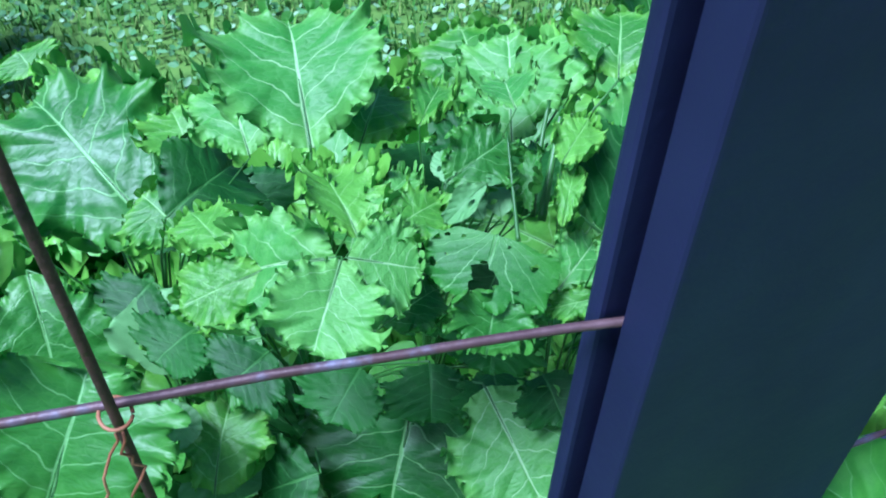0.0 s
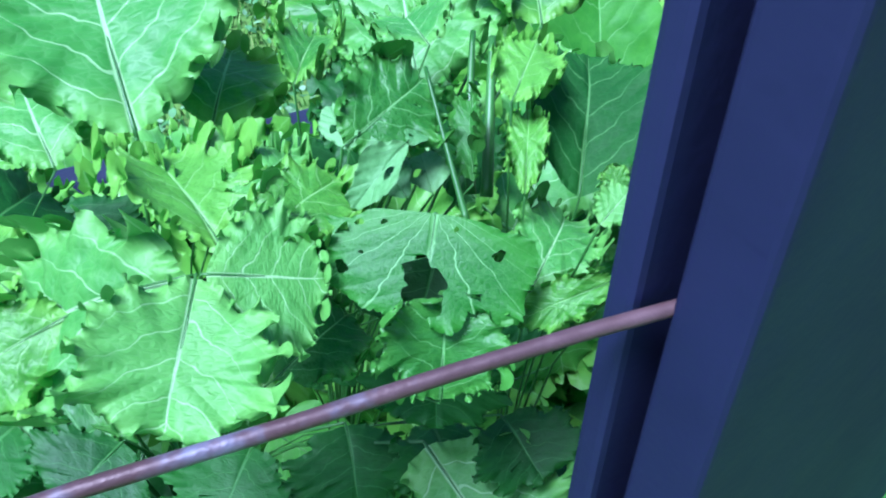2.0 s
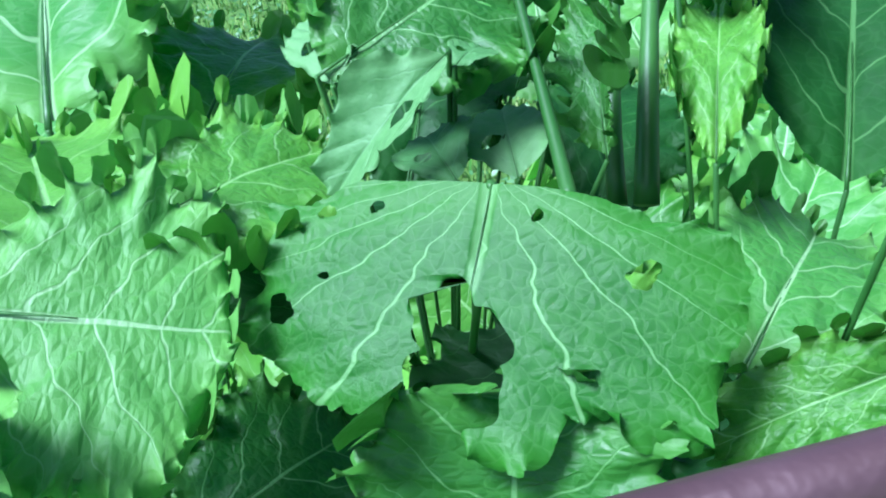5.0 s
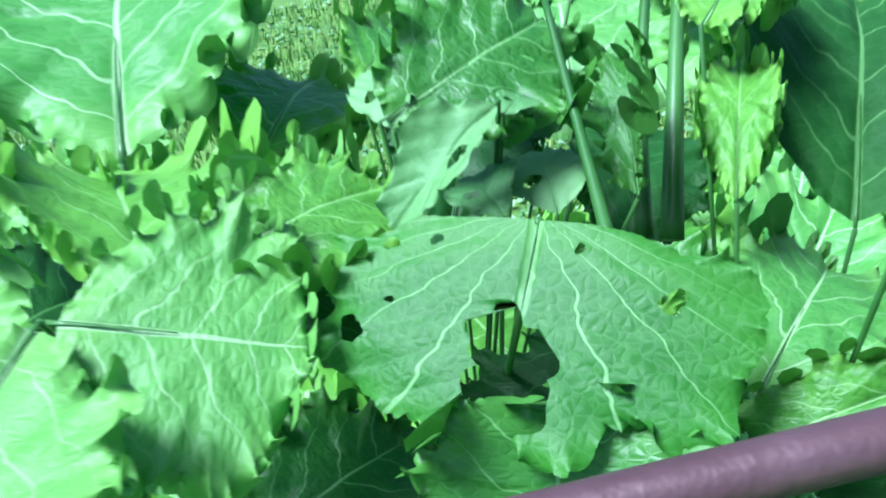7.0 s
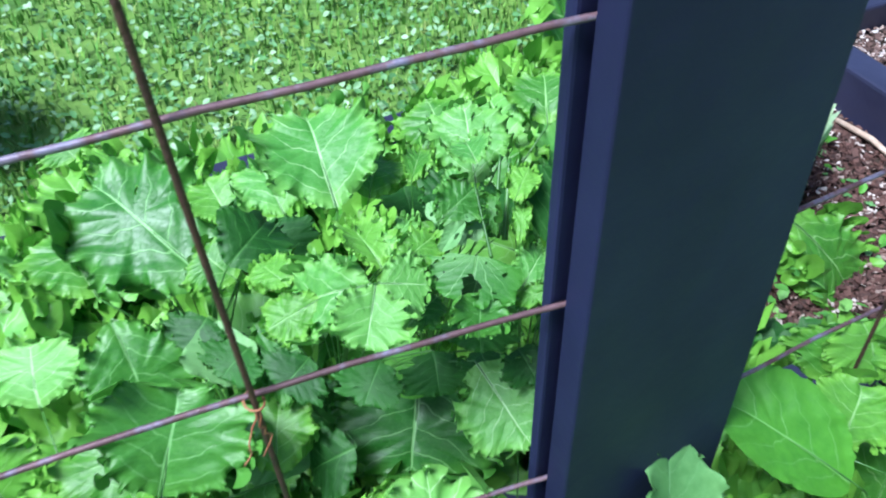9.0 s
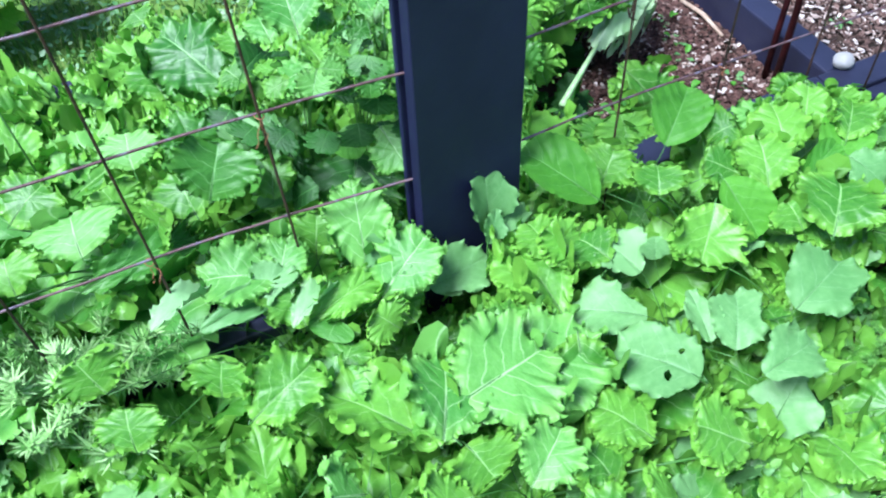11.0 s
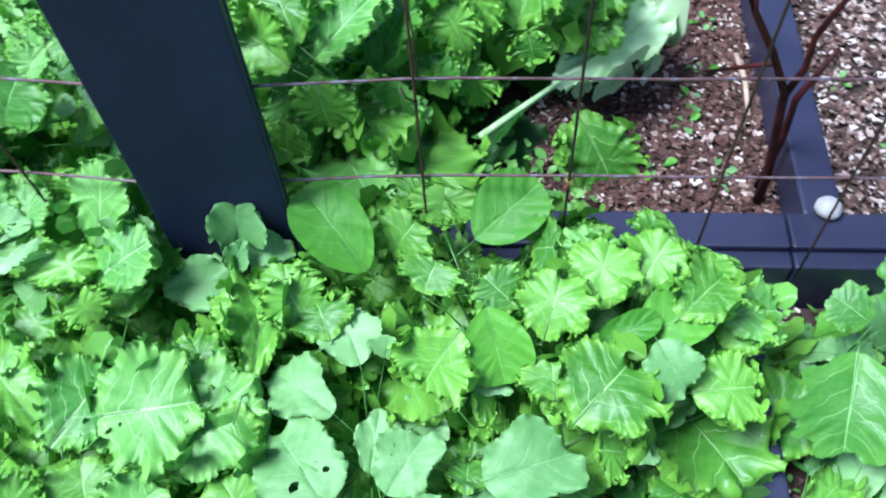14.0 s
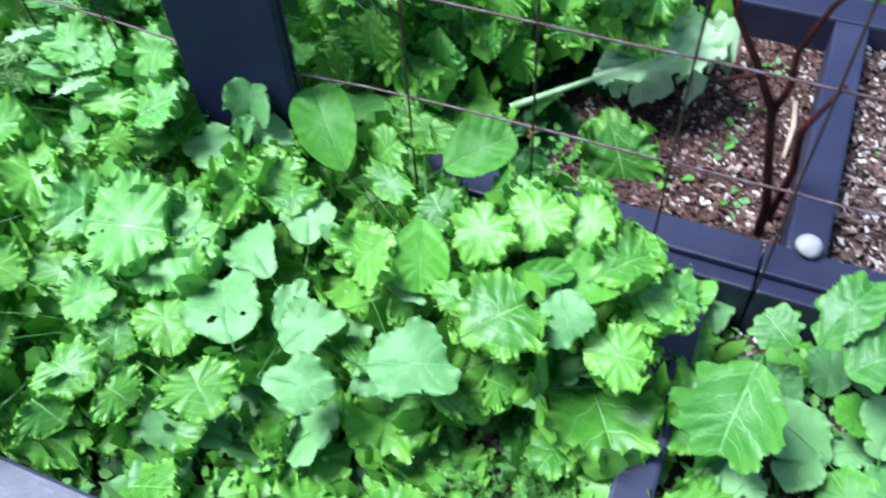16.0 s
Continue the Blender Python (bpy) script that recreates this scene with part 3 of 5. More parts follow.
# dense undergrowth added between the tall plants, its green darkened to act as shade
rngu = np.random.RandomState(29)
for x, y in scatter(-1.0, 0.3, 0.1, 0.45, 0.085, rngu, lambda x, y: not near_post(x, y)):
    rosette("mustard_plant", "low mustard undergrowth in the back bed, coloured dark as shade", "leafy plant", "plants of the back bed", x, y, -0.025, rngu, SHADEGREENS, 5, (0.1, 0.17), (30, 76), 0.9)
# front bed filler with the same shade-dark leaf colour
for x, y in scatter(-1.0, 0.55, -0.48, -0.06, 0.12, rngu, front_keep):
    rosette("mustard_plant", "low seedlings under the front plants, coloured dark as shade", "leafy plant", "plants of the front bed", x, y, -0.035, rngu, SHADEGREENS, 4, (0.08, 0.13), (15, 60), 0.9)

# ---- the large mustard plants close behind the mesh ----
def near_set(name, seed, mat, count, **kw):
    base = dict(around=420, rings=18, width=0.7, top=0.6, frill=0.095, teeth=0.12, lobes=0.11, quilt=0.006, sharp=0.6, cup=0.12, bend=0.5, stalk=0.03, rib=0.006, curls=11.0)
    base.update(kw)
    shape = dict(cup=(0.35, 0.1, -0.05, 0.25), bend=(0.5, 0.9, 0.7, 0.3), fold=(0.15, 0.0, 0.05, -0.2))
    sets = []
    for i in range(count):
        one = dict(base)
        for k in shape:
            if k not in kw:
                one[k] = shape[k][i % 4]
        sets.append(leaf_mesh(name, seed + i, mat, **one))
    return sets


NEARP = near_set("near_pale_leaf", 200, PALE, 4, holes=((0.55, 0.28, 0.03), (0.7, -0.4, 0.02)))
NEARC = near_set("near_curly_leaf", 220, CURLY, 4, holes=((0.6, -0.3, 0.03),))
NEARM = near_set("near_green_leaf", 230, MID, 4, holes=((0.6, -0.3, 0.03), (0.7, 0.3, 0.025)))
NEARD = near_set("near_shade_leaf", 240, SHADEGREEN, 3, around=240, rings=12, frill=0.05, holes=((0.7, 0.3, 0.04),))
NEARS = near_set("near_rib_leaf", 260, RIBGREEN, 2, frill=0.02, teeth=0.04, lobes=0.05)
NEARB = near_set("near_bluish_leaf", 280, BLUISH, 3, around=200, rings=10, frill=0.03, teeth=0.07, lobes=0.15, sharp=0.2, curls=4.0, holes=((0.6, 0.3, 0.06), (0.45, -0.35, 0.08)))
HEART = leaf_mesh("heart_leaf", 300, SMOOTH, width=0.75, lobes=0.0, foot=0.7, top=0.32, frill=0.006, teeth=0.0, cup=0.2, bend=0.3, stalk=0.05)
EATEN = leaf_mesh("eaten_leaf", 310, FAN, around=420, rings=40, width=2.0, top=0.4, frill=0.035, teeth=0.06, sharp=0.7, lobes=0.09, cup=-0.12, bend=0.3, stalk=0.0, rib=0.006, foot=0.6, curls=10.0, quilt=0.004, veined=6.0,
                  holes=((0.6, 0.03, 0.19), (0.86, 0.04, 0.21), (0.3, -0.6, 0.055), (0.16, 0.66, 0.035), (0.13, 0.44, 0.028), (0.44, 0.6, 0.022), (0.12, -0.2, 0.024), (0.02, -0.97, 0.09), (0.6, 0.75, 0.06)))


def mustard_root(x, y, label):
    return plant_at("mustard_plant", label, "leafy plant", x, y, -0.03, "plants of the back bed")


def key_leaf(plant, mesh, base, tip, width, face):
    """One leaf from base to tip with a stalk that runs down to its plant's root."""
    across = max(abs(v.co.x) for v in mesh.vertices) * 2
    leaf(mesh, plant, aim(base, tip, face, width / across * 1.12))
    root, b = plant.matrix_basis.translation, Vector(base)
    pts = []
    for i in range(7):
        q = i / 6
        p, back = root.lerp(b, q), root.lerp(b, q ** 3)
        h = 4 * q * (1 - q)
        pts.append((back.x, back.y + 0.012 * h, p.z + 0.01 * h))
    local = [tuple(Vector(p) - root) for p in pts]
    r = 0.0005 if width < 0.05 else 0.0009 if width < 0.09 else 0.0018
    vs, fs = tube(local, [r * (1.3 - 0.6 * i / 6) for i in range(7)], 7)
    st = new("stalk", mesh_of("stalk", vs, fs, [STALK]))
    st.parent = plant
    return st


def stem_curve(plant, foot, mid, head, radius):
    """A leaf stalk that curves through three places, thinner to its head."""
    o = plant.matrix_basis.translation
    a, b, c = Vector(foot) - o, Vector(mid) - o, Vector(head) - o
    h = b * 2 - (a + c) * 0.5
    pts = [a * (1 - q) ** 2 + h * 2 * q * (1 - q) + c * q * q for q in np.linspace(0, 1, 14)]
    return tube_part("stem", pts, [radius * 0.62 * (1.15 - 0.5 * i / 13) for i in range(14)], STALK, plant, 12)


first = mustard_root(-0.145, 0.15, "pale green mustard plant with broad frilled leaves behind the mesh")
second = mustard_root(-0.075, 0.14, "insect-eaten green mustard plant beside the post")
beside = mustard_root(-0.032, 0.06, "green mustard plant with ribbed and frilled leaves close to the post")
third = mustard_root(-0.23, 0.22, "bright green mustard plant with one long ribbed leaf")
low = mustard_root(-0.15, 0.17, "low green mustard plant in the shade behind the mesh")

key_leaf(first, NEARP[0], (-0.1469, 0.0336, 0.4060), (-0.1642, 0.0017, 0.3986), 0.0409, (0.0, -0.5, 0.85))
key_leaf(first, NEARP[1], (-0.1473, 0.0352, 0.4046), (-0.2054, 0.0595, 0.3935), 0.0434, (0.1, -0.5, 0.85))
key_leaf(first, NEARP[3], (-0.1458, 0.0331, 0.4059), (-0.1188, 0.0265, 0.4002), 0.0378, (-0.1, -0.5, 0.85))
key_leaf(first, NEARC[0], (-0.1371, 0.0493, 0.3975), (-0.1411, 0.0854, 0.4131), 0.0352, (0.35, -0.6, 0.7))
key_leaf(first, NEARP[2], (-0.1318, 0.0537, 0.3994), (-0.1091, 0.0788, 0.4121), 0.0173, (-0.5, -0.5, 0.7))
key_leaf(first, NEARC[1], (-0.1325, 0.0641, 0.3993), (-0.1278, 0.1052, 0.4055), 0.0269, (0.0, -0.7, 0.7))
key_leaf(first, NEARC[3], (-0.1724, 0.0495, 0.3924), (-0.2072, 0.0469, 0.3846), 0.0286, (0.1, -0.5, 0.85))
key_leaf(first, NEARC[2], (-0.1320, 0.0423, 0.4025), (-0.1027, 0.0525, 0.4129), 0.0249, (-0.3, -0.5, 0.8))
key_leaf(first, NEARC[3], (-0.1846, 0.0702, 0.3868), (-0.1960, 0.0984, 0.3890), 0.0287, (0.1, -0.5, 0.85))
key_leaf(first, NEARP[0], (-0.1436, 0.1040, 0.3994), (-0.1405, 0.1589, 0.4430), 0.0768, (-0.12, -0.80, 0.59))
key_leaf(first, NEARC[1], (-0.1201, 0.1168, 0.3890), (-0.1011, 0.1431, 0.4114), 0.0429, (-0.18, -0.70, 0.69))
key_leaf(first, NEARM[1], (-0.1726, 0.1529, 0.2389), (-0.2077, 0.1531, 0.2394), 0.0693, (-0.01, -0.56, 0.82))
key_leaf(second, EATEN, (-0.0909, 0.0286, 0.4062), (-0.1041, 0.0118, 0.3916), 0.0509, (-0.3, -0.5, 0.81))
key_leaf(beside, NEARP[1], (-0.0702, 0.0165, 0.3821), (-0.0447, 0.0307, 0.3987), 0.0245, (-0.35, -0.6, 0.72))
key_leaf(beside, NEARC[2], (-0.0524, 0.0033, 0.3905), (-0.0798, 0.0071, 0.3865), 0.0124, (-0.5, -0.45, 0.74))
key_leaf(second, NEARM[0], (-0.1004, 0.0071, 0.3658), (-0.0973, 0.0104, 0.3939), 0.0312, (-0.2, -0.55, 0.81))
key_leaf(second, NEARM[1], (-0.1341, 0.0316, 0.3673), (-0.1075, 0.0378, 0.3805), 0.0250, (-0.1, -0.5, 0.86))
key_leaf(beside, NEARS[0], (-0.0446, 0.0326, 0.3917), (-0.0216, 0.0612, 0.4228), 0.0346, (-0.4, -0.75, 0.53))
key_leaf(second, NEARM[0], (-0.0701, 0.0458, 0.3971), (-0.0666, 0.0609, 0.4171), 0.0096, (-0.8, -0.5, 0.3))
key_leaf(beside, NEARC[1], (-0.0642, 0.0304, 0.4010), (-0.0552, 0.0449, 0.4223), 0.0106, (-0.5, -0.75, 0.45))
key_leaf(beside, NEARC[3], (-0.0438, 0.0171, 0.4018), (-0.0449, 0.0219, 0.4101), 0.0077, (-0.4, -0.6, 0.7))
key_leaf(second, NEARB[0], (-0.0883, 0.0480, 0.4148), (-0.1064, 0.0417, 0.4068), 0.0106, (-0.2, -0.45, 0.87))
key_leaf(second, NEARB[1], (-0.0902, 0.0447, 0.3998), (-0.0922, 0.0561, 0.4069), 0.0107, (-0.25, -0.5, 0.83))
key_leaf(second, NEARB[2], (-0.0820, 0.0463, 0.3974), (-0.0800, 0.0579, 0.4065), 0.0119, (-0.25, -0.5, 0.83))
key_leaf(second, NEARB[1], (-0.0876, 0.0489, 0.4125), (-0.0827, 0.0519, 0.4156), 0.0059, (-0.25, -0.5, 0.83))
key_leaf(second, NEARB[2], (-0.1016, 0.0539, 0.4118), (-0.1012, 0.0663, 0.4216), 0.0092, (-0.25, -0.5, 0.83))
key_leaf(second, NEARP[3], (-0.0879, 0.0709, 0.4142), (-0.0777, 0.0834, 0.4239), 0.0131, (-0.25, -0.5, 0.83))
# five backing leaves, coloured dark to stand for shade in the gaps
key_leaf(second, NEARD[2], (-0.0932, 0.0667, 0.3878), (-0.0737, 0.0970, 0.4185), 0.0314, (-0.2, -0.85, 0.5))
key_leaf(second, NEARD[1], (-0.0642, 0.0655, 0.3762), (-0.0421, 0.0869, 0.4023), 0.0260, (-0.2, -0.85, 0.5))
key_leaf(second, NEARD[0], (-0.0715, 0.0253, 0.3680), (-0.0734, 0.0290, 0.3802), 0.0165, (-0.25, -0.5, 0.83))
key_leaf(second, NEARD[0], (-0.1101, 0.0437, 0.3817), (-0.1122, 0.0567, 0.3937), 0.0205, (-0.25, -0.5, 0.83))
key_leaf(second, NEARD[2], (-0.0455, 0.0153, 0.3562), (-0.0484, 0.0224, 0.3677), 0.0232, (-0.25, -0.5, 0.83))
key_leaf(second, NEARM[3], (-0.1032, 0.0545, 0.4132), (-0.0731, 0.0626, 0.4241), 0.0291, (-0.15, -0.7, 0.69))
key_leaf(beside, NEARC[3], (-0.0610, 0.0446, 0.4204), (-0.0405, 0.0627, 0.4281), 0.0191, (-0.25, -0.5, 0.83))
key_leaf(second, NEARP[0], (-0.0618, 0.0868, 0.4170), (-0.0576, 0.1168, 0.4196), 0.0285, (-0.25, -0.5, 0.83))
key_leaf(second, NEARC[0], (-0.0990, 0.0989, 0.4074), (-0.0805, 0.1256, 0.4150), 0.0184, (-0.25, -0.5, 0.83))
key_leaf(beside, NEARP[3], (-0.0672, -0.0016, 0.4154), (-0.0583, -0.0002, 0.4222), 0.0110, (-0.25, -0.5, 0.83))
stem_curve(second, (-0.0827, 0.0280, 0.4019), (-0.0792, 0.0429, 0.4093), (-0.0747, 0.0650, 0.4235), 0.0013)
stem_curve(second, (-0.0612, 0.0526, 0.3855), (-0.0536, 0.0654, 0.4011), (-0.0428, 0.0835, 0.4169), 0.0027)
stem_curve(second, (-0.0632, 0.0578, 0.3837), (-0.0566, 0.0714, 0.4001), (-0.0457, 0.0897, 0.4165), 0.0022)
key_leaf(second, NEARP[3], (-0.0510, 0.1106, 0.3795), (-0.0389, 0.1544, 0.4159), 0.0563, (-0.31, -0.68, 0.67))
key_leaf(second, NEARC[3], (-0.0558, 0.1376, 0.3858), (-0.0535, 0.1818, 0.4078), 0.0586, (-0.28, -0.70, 0.65))
key_leaf(second, NEARP[2], (-0.0069, 0.1513, 0.3679), (-0.0011, 0.1985, 0.3918), 0.0594, (-0.35, -0.67, 0.65))
key_leaf(second, NEARC[0], (0.0208, 0.1464, 0.3800), (0.0345, 0.1799, 0.4060), 0.0544, (-0.42, -0.66, 0.63))
key_leaf(third, NEARM[3], (-0.2161, 0.2103, 0.2742), (-0.2801, 0.3075, 0.3347), 0.1160, (0.09, -0.77, 0.63))
key_leaf(third, NEARP[2], (-0.1647, 0.1555, 0.3632), (-0.1685, 0.1962, 0.3913), 0.0465, (-0.06, -0.73, 0.69))
key_leaf(third, NEARC[0], (-0.1901, 0.2334, 0.3040), (-0.1981, 0.2637, 0.3313), 0.0484, (-0.00, -0.71, 0.70))
key_leaf(third, NEARP[0], (-0.2334, 0.3456, 0.2684), (-0.2114, 0.3602, 0.2907), 0.0439, (0.03, -0.74, 0.67))
key_leaf(third, NEARC[1], (-0.2664, 0.3505, 0.2753), (-0.2407, 0.3878, 0.2927), 0.0660, (0.07, -0.75, 0.65))
key_leaf(third, NEARC[2], (-0.2958, 0.2408, 0.2657), (-0.3083, 0.2899, 0.3103), 0.0828, (0.16, -0.69, 0.70))
key_leaf(third, NEARC[2], (-0.2010, 0.1805, 0.2974), (-0.2209, 0.1996, 0.3216), 0.0515, (0.03, -0.66, 0.75))
key_leaf(third, NEARD[1], (-0.2086, 0.1505, 0.3397), (-0.1638, 0.1741, 0.3584), 0.0534, (-0.02, -0.68, 0.73))
key_leaf(third, NEARC[3], (-0.2862, 0.4082, 0.2753), (-0.2954, 0.4243, 0.2880), 0.0551, (0.11, -0.76, 0.64))
# frilled leaves of this low plant carry their shade as a darker green
key_leaf(low, NEARM[2], (-0.2911, 0.2138, 0.2680), (-0.2802, 0.1407, 0.2358), 0.0812, (0.16, -0.65, 0.74))
key_leaf(low, NEARM[0], (-0.2944, 0.0852, 0.2211), (-0.2595, 0.1084, 0.2898), 0.1060, (0.14, -0.51, 0.85))
key_leaf(low, NEARB[0], (-0.2266, 0.1531, 0.2229), (-0.2287, 0.1813, 0.2623), 0.0490, (0.05, -0.58, 0.82))
key_leaf(low, NEARB[1], (-0.2061, 0.1365, 0.1790), (-0.2040, 0.0993, 0.1673), 0.0567, (0.01, -0.48, 0.88))
key_leaf(low, NEARM[1], (-0.1619, 0.2170, 0.1450), (-0.1918, 0.1580, 0.1200), 0.1051, (-0.03, -0.51, 0.85))
key_leaf(low, NEARM[2], (-0.1759, 0.1751, 0.2384), (-0.2123, 0.1414, 0.2164), 0.0633, (-0.00, -0.56, 0.83))
key_leaf(low, NEARM[2], (-0.0822, 0.1499, 0.1681), (-0.1222, 0.0750, 0.1488), 0.1442, (-0.15, -0.50, 0.86))
key_leaf(low, HEART, (-0.1107, 0.1449, 0.2082), (-0.0842, 0.1116, 0.1954), 0.0407, (-0.16, -0.50, 0.86))
key_leaf(low, NEARP[3], (-0.0780, 0.0569, 0.2809), (-0.0686, -0.0050, 0.2610), 0.0701, (-0.26, -0.46, 0.85))
key_leaf(low, NEARB[2], (-0.2483, 0.1332, 0.2086), (-0.2200, 0.1169, 0.2250), 0.0283, (0.06, -0.51, 0.85))
key_leaf(low, NEARD[1], (-0.1561, 0.0953, 0.1798), (-0.2035, 0.1004, 0.1678), 0.0593, (-0.02, -0.46, 0.89))

# shaded leaves added lower down in the same plants, the shade coloured into them
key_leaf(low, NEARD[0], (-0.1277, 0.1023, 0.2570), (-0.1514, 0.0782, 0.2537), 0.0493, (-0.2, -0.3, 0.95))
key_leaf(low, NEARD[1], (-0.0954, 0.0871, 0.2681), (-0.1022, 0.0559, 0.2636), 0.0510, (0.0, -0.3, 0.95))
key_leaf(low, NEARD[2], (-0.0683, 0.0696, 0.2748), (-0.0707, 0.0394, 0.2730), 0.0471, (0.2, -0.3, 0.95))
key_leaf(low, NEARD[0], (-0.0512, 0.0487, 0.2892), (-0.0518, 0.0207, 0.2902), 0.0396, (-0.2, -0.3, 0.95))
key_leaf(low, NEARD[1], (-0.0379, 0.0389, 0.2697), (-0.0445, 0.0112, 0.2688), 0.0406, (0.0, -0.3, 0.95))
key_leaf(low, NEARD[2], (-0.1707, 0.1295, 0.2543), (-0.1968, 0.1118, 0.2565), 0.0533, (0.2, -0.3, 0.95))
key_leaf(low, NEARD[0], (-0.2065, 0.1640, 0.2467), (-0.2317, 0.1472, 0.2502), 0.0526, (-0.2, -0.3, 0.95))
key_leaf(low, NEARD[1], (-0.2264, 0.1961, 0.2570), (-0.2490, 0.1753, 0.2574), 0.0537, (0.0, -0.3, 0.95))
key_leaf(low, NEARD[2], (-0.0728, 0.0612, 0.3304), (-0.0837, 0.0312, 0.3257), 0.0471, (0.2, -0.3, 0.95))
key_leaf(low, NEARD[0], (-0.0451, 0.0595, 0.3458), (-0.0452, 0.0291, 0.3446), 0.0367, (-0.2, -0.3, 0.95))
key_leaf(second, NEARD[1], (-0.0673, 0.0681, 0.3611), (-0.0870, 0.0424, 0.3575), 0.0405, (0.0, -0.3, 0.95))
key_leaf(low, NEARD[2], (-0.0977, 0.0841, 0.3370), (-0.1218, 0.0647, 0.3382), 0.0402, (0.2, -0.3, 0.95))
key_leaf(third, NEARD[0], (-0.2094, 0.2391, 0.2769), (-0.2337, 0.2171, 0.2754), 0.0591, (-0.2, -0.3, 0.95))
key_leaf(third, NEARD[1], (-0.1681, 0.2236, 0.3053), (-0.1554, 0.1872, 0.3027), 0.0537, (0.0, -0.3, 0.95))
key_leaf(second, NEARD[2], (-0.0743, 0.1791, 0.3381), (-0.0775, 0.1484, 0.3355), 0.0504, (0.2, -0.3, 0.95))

CURLYK = near_set("frilled_leaf", 400, CURLY, 4, around=300, rings=10, width=0.62, frill=0.11, teeth=0.13, lobes=0.12, curls=10.0, sharp=0.8, stalk=0.06)
PALEK = near_set("pale_frilled_leaf", 410, PALE, 4, around=300, rings=10, frill=0.085, stalk=0.06, holes=((0.5, 0.3, 0.025),))
SMOOTHK = near_set("smooth_leaf", 420, SMOOTH, 3, around=90, rings=8, foot=1.35, fold=0.1, frill=0.01, teeth=0.015, lobes=0.0, cup=0.25, bend=0.3, stalk=0.1)
BLUEK = near_set("round_leaf", 430, BLUISH, 3, cup=0.18, around=110, rings=8, foot=1.1, curls=4.2, frill=0.05, teeth=0.13, lobes=0.17, quilt=0.002, sharp=0.0, stalk=0.1)
LOBEK = near_set("radish_leaf", 440, MID, 3, around=120, rings=8, frill=0.015, teeth=0.12, lobes=0.12, stalk=0.08)
BLUEH = leaf_mesh("eaten_round_leaf", 450, BLUISH, around=140, rings=14, foot=1.1, width=0.75, curls=4.2, frill=0.05, teeth=0.13, lobes=0.17, quilt=0.002, sharp=0.0, stalk=0.1, holes=((0.45, 0.1, 0.09), (0.35, -0.3, 0.05), (0.3, 0.4, 0.03)))

# ---- single leaves that stand out in the front bed ----

oval_plant = plant_at("greens_plant", "young plant with large smooth oval leaves", "leafy plant", 0.210, -0.090, -0.03, "plants of the front bed")
key_leaf(oval_plant, SMOOTHK[0], (0.1700, -0.0850, 0.1550), (0.0900, -0.0130, 0.2350), 0.0722, (0.03, -0.37, 0.93))
key_leaf(oval_plant, SMOOTHK[1], (0.2770, -0.0460, 0.1700), (0.3560, 0.0110, 0.2200), 0.0738, (-0.07, -0.38, 0.92))
key_leaf(oval_plant, SMOOTHK[2], (0.2970, -0.1320, 0.2000), (0.3210, -0.2120, 0.1500), 0.0697, (-0.07, -0.31, 0.95))
post_plant = plant_at("greens_plant", "small round-leaved plant at the foot of the post", "leafy plant", 0.000, -0.090, -0.03, "plants of the front bed")
key_leaf(post_plant, BLUEK[0], (0.0090, -0.0620, 0.1520), (0.0230, -0.0500, 0.2550), 0.0620, (0.20, -0.80, 0.60))
key_leaf(post_plant, BLUEK[1], (-0.0060, -0.0990, 0.1200), (-0.0660, -0.0640, 0.1500), 0.0700, (0.12, -0.34, 0.93))
key_leaf(post_plant, BLUEK[2], (0.0160, -0.0700, 0.1590), (0.0680, -0.0550, 0.1840), 0.0500, (0.20, -0.70, 0.70))
key_leaf(post_plant, BLUEK[0], (-0.0000, -0.0800, 0.1570), (0.0210, -0.0700, 0.1990), 0.0300, (0.10, -0.80, 0.60))
key_leaf(post_plant, BLUEK[1], (0.0340, -0.0800, 0.1330), (0.0680, -0.0600, 0.1590), 0.0400, (0.10, -0.60, 0.70))
frill_plant = plant_at("mustard_plant", "yellow green mustard plant with narrow frilled leaves", "leafy plant", 0.050, -0.200, -0.03, "plants of the front bed")
key_leaf(frill_plant, CURLYK[0], (0.0410, -0.2130, 0.1300), (0.0430, -0.0530, 0.1700), 0.0750, (0.08, -0.32, 0.94))
key_leaf(frill_plant, CURLYK[1], (0.0380, -0.2300, 0.1500), (0.0130, -0.3100, 0.1200), 0.0950, (0.09, -0.26, 0.96))
key_leaf(frill_plant, CURLYK[2], (0.0190, -0.2200, 0.1400), (-0.0540, -0.1300, 0.1400), 0.0700, (0.12, -0.30, 0.95))
key_leaf(frill_plant, CURLYK[3], (0.0760, -0.1270, 0.1400), (0.0630, -0.0670, 0.1700), 0.0800, (0.07, -0.34, 0.94))
key_leaf(frill_plant, CURLYK[1], (0.1290, -0.1640, 0.1500), (0.1040, -0.1180, 0.1800), 0.0800, (0.04, -0.33, 0.94))
broad_plant = plant_at("mustard_plant", "mustard plant with one broad pale-veined leaf", "leafy plant", -0.140, -0.260, -0.03, "plants of the front bed")
key_leaf(broad_plant, PALEK[0], (-0.1340, -0.2560, 0.1400), (-0.0110, -0.2470, 0.1800), 0.1450, (0.15, -0.27, 0.95))
key_leaf(broad_plant, CURLYK[2], (-0.1440, -0.3010, 0.1400), (-0.1910, -0.1750, 0.1600), 0.1000, (0.20, -0.26, 0.94))
key_leaf(broad_plant, CURLYK[0], (-0.1360, -0.2890, 0.1200), (-0.1190, -0.3400, 0.1200), 0.1000, (0.18, -0.22, 0.96))
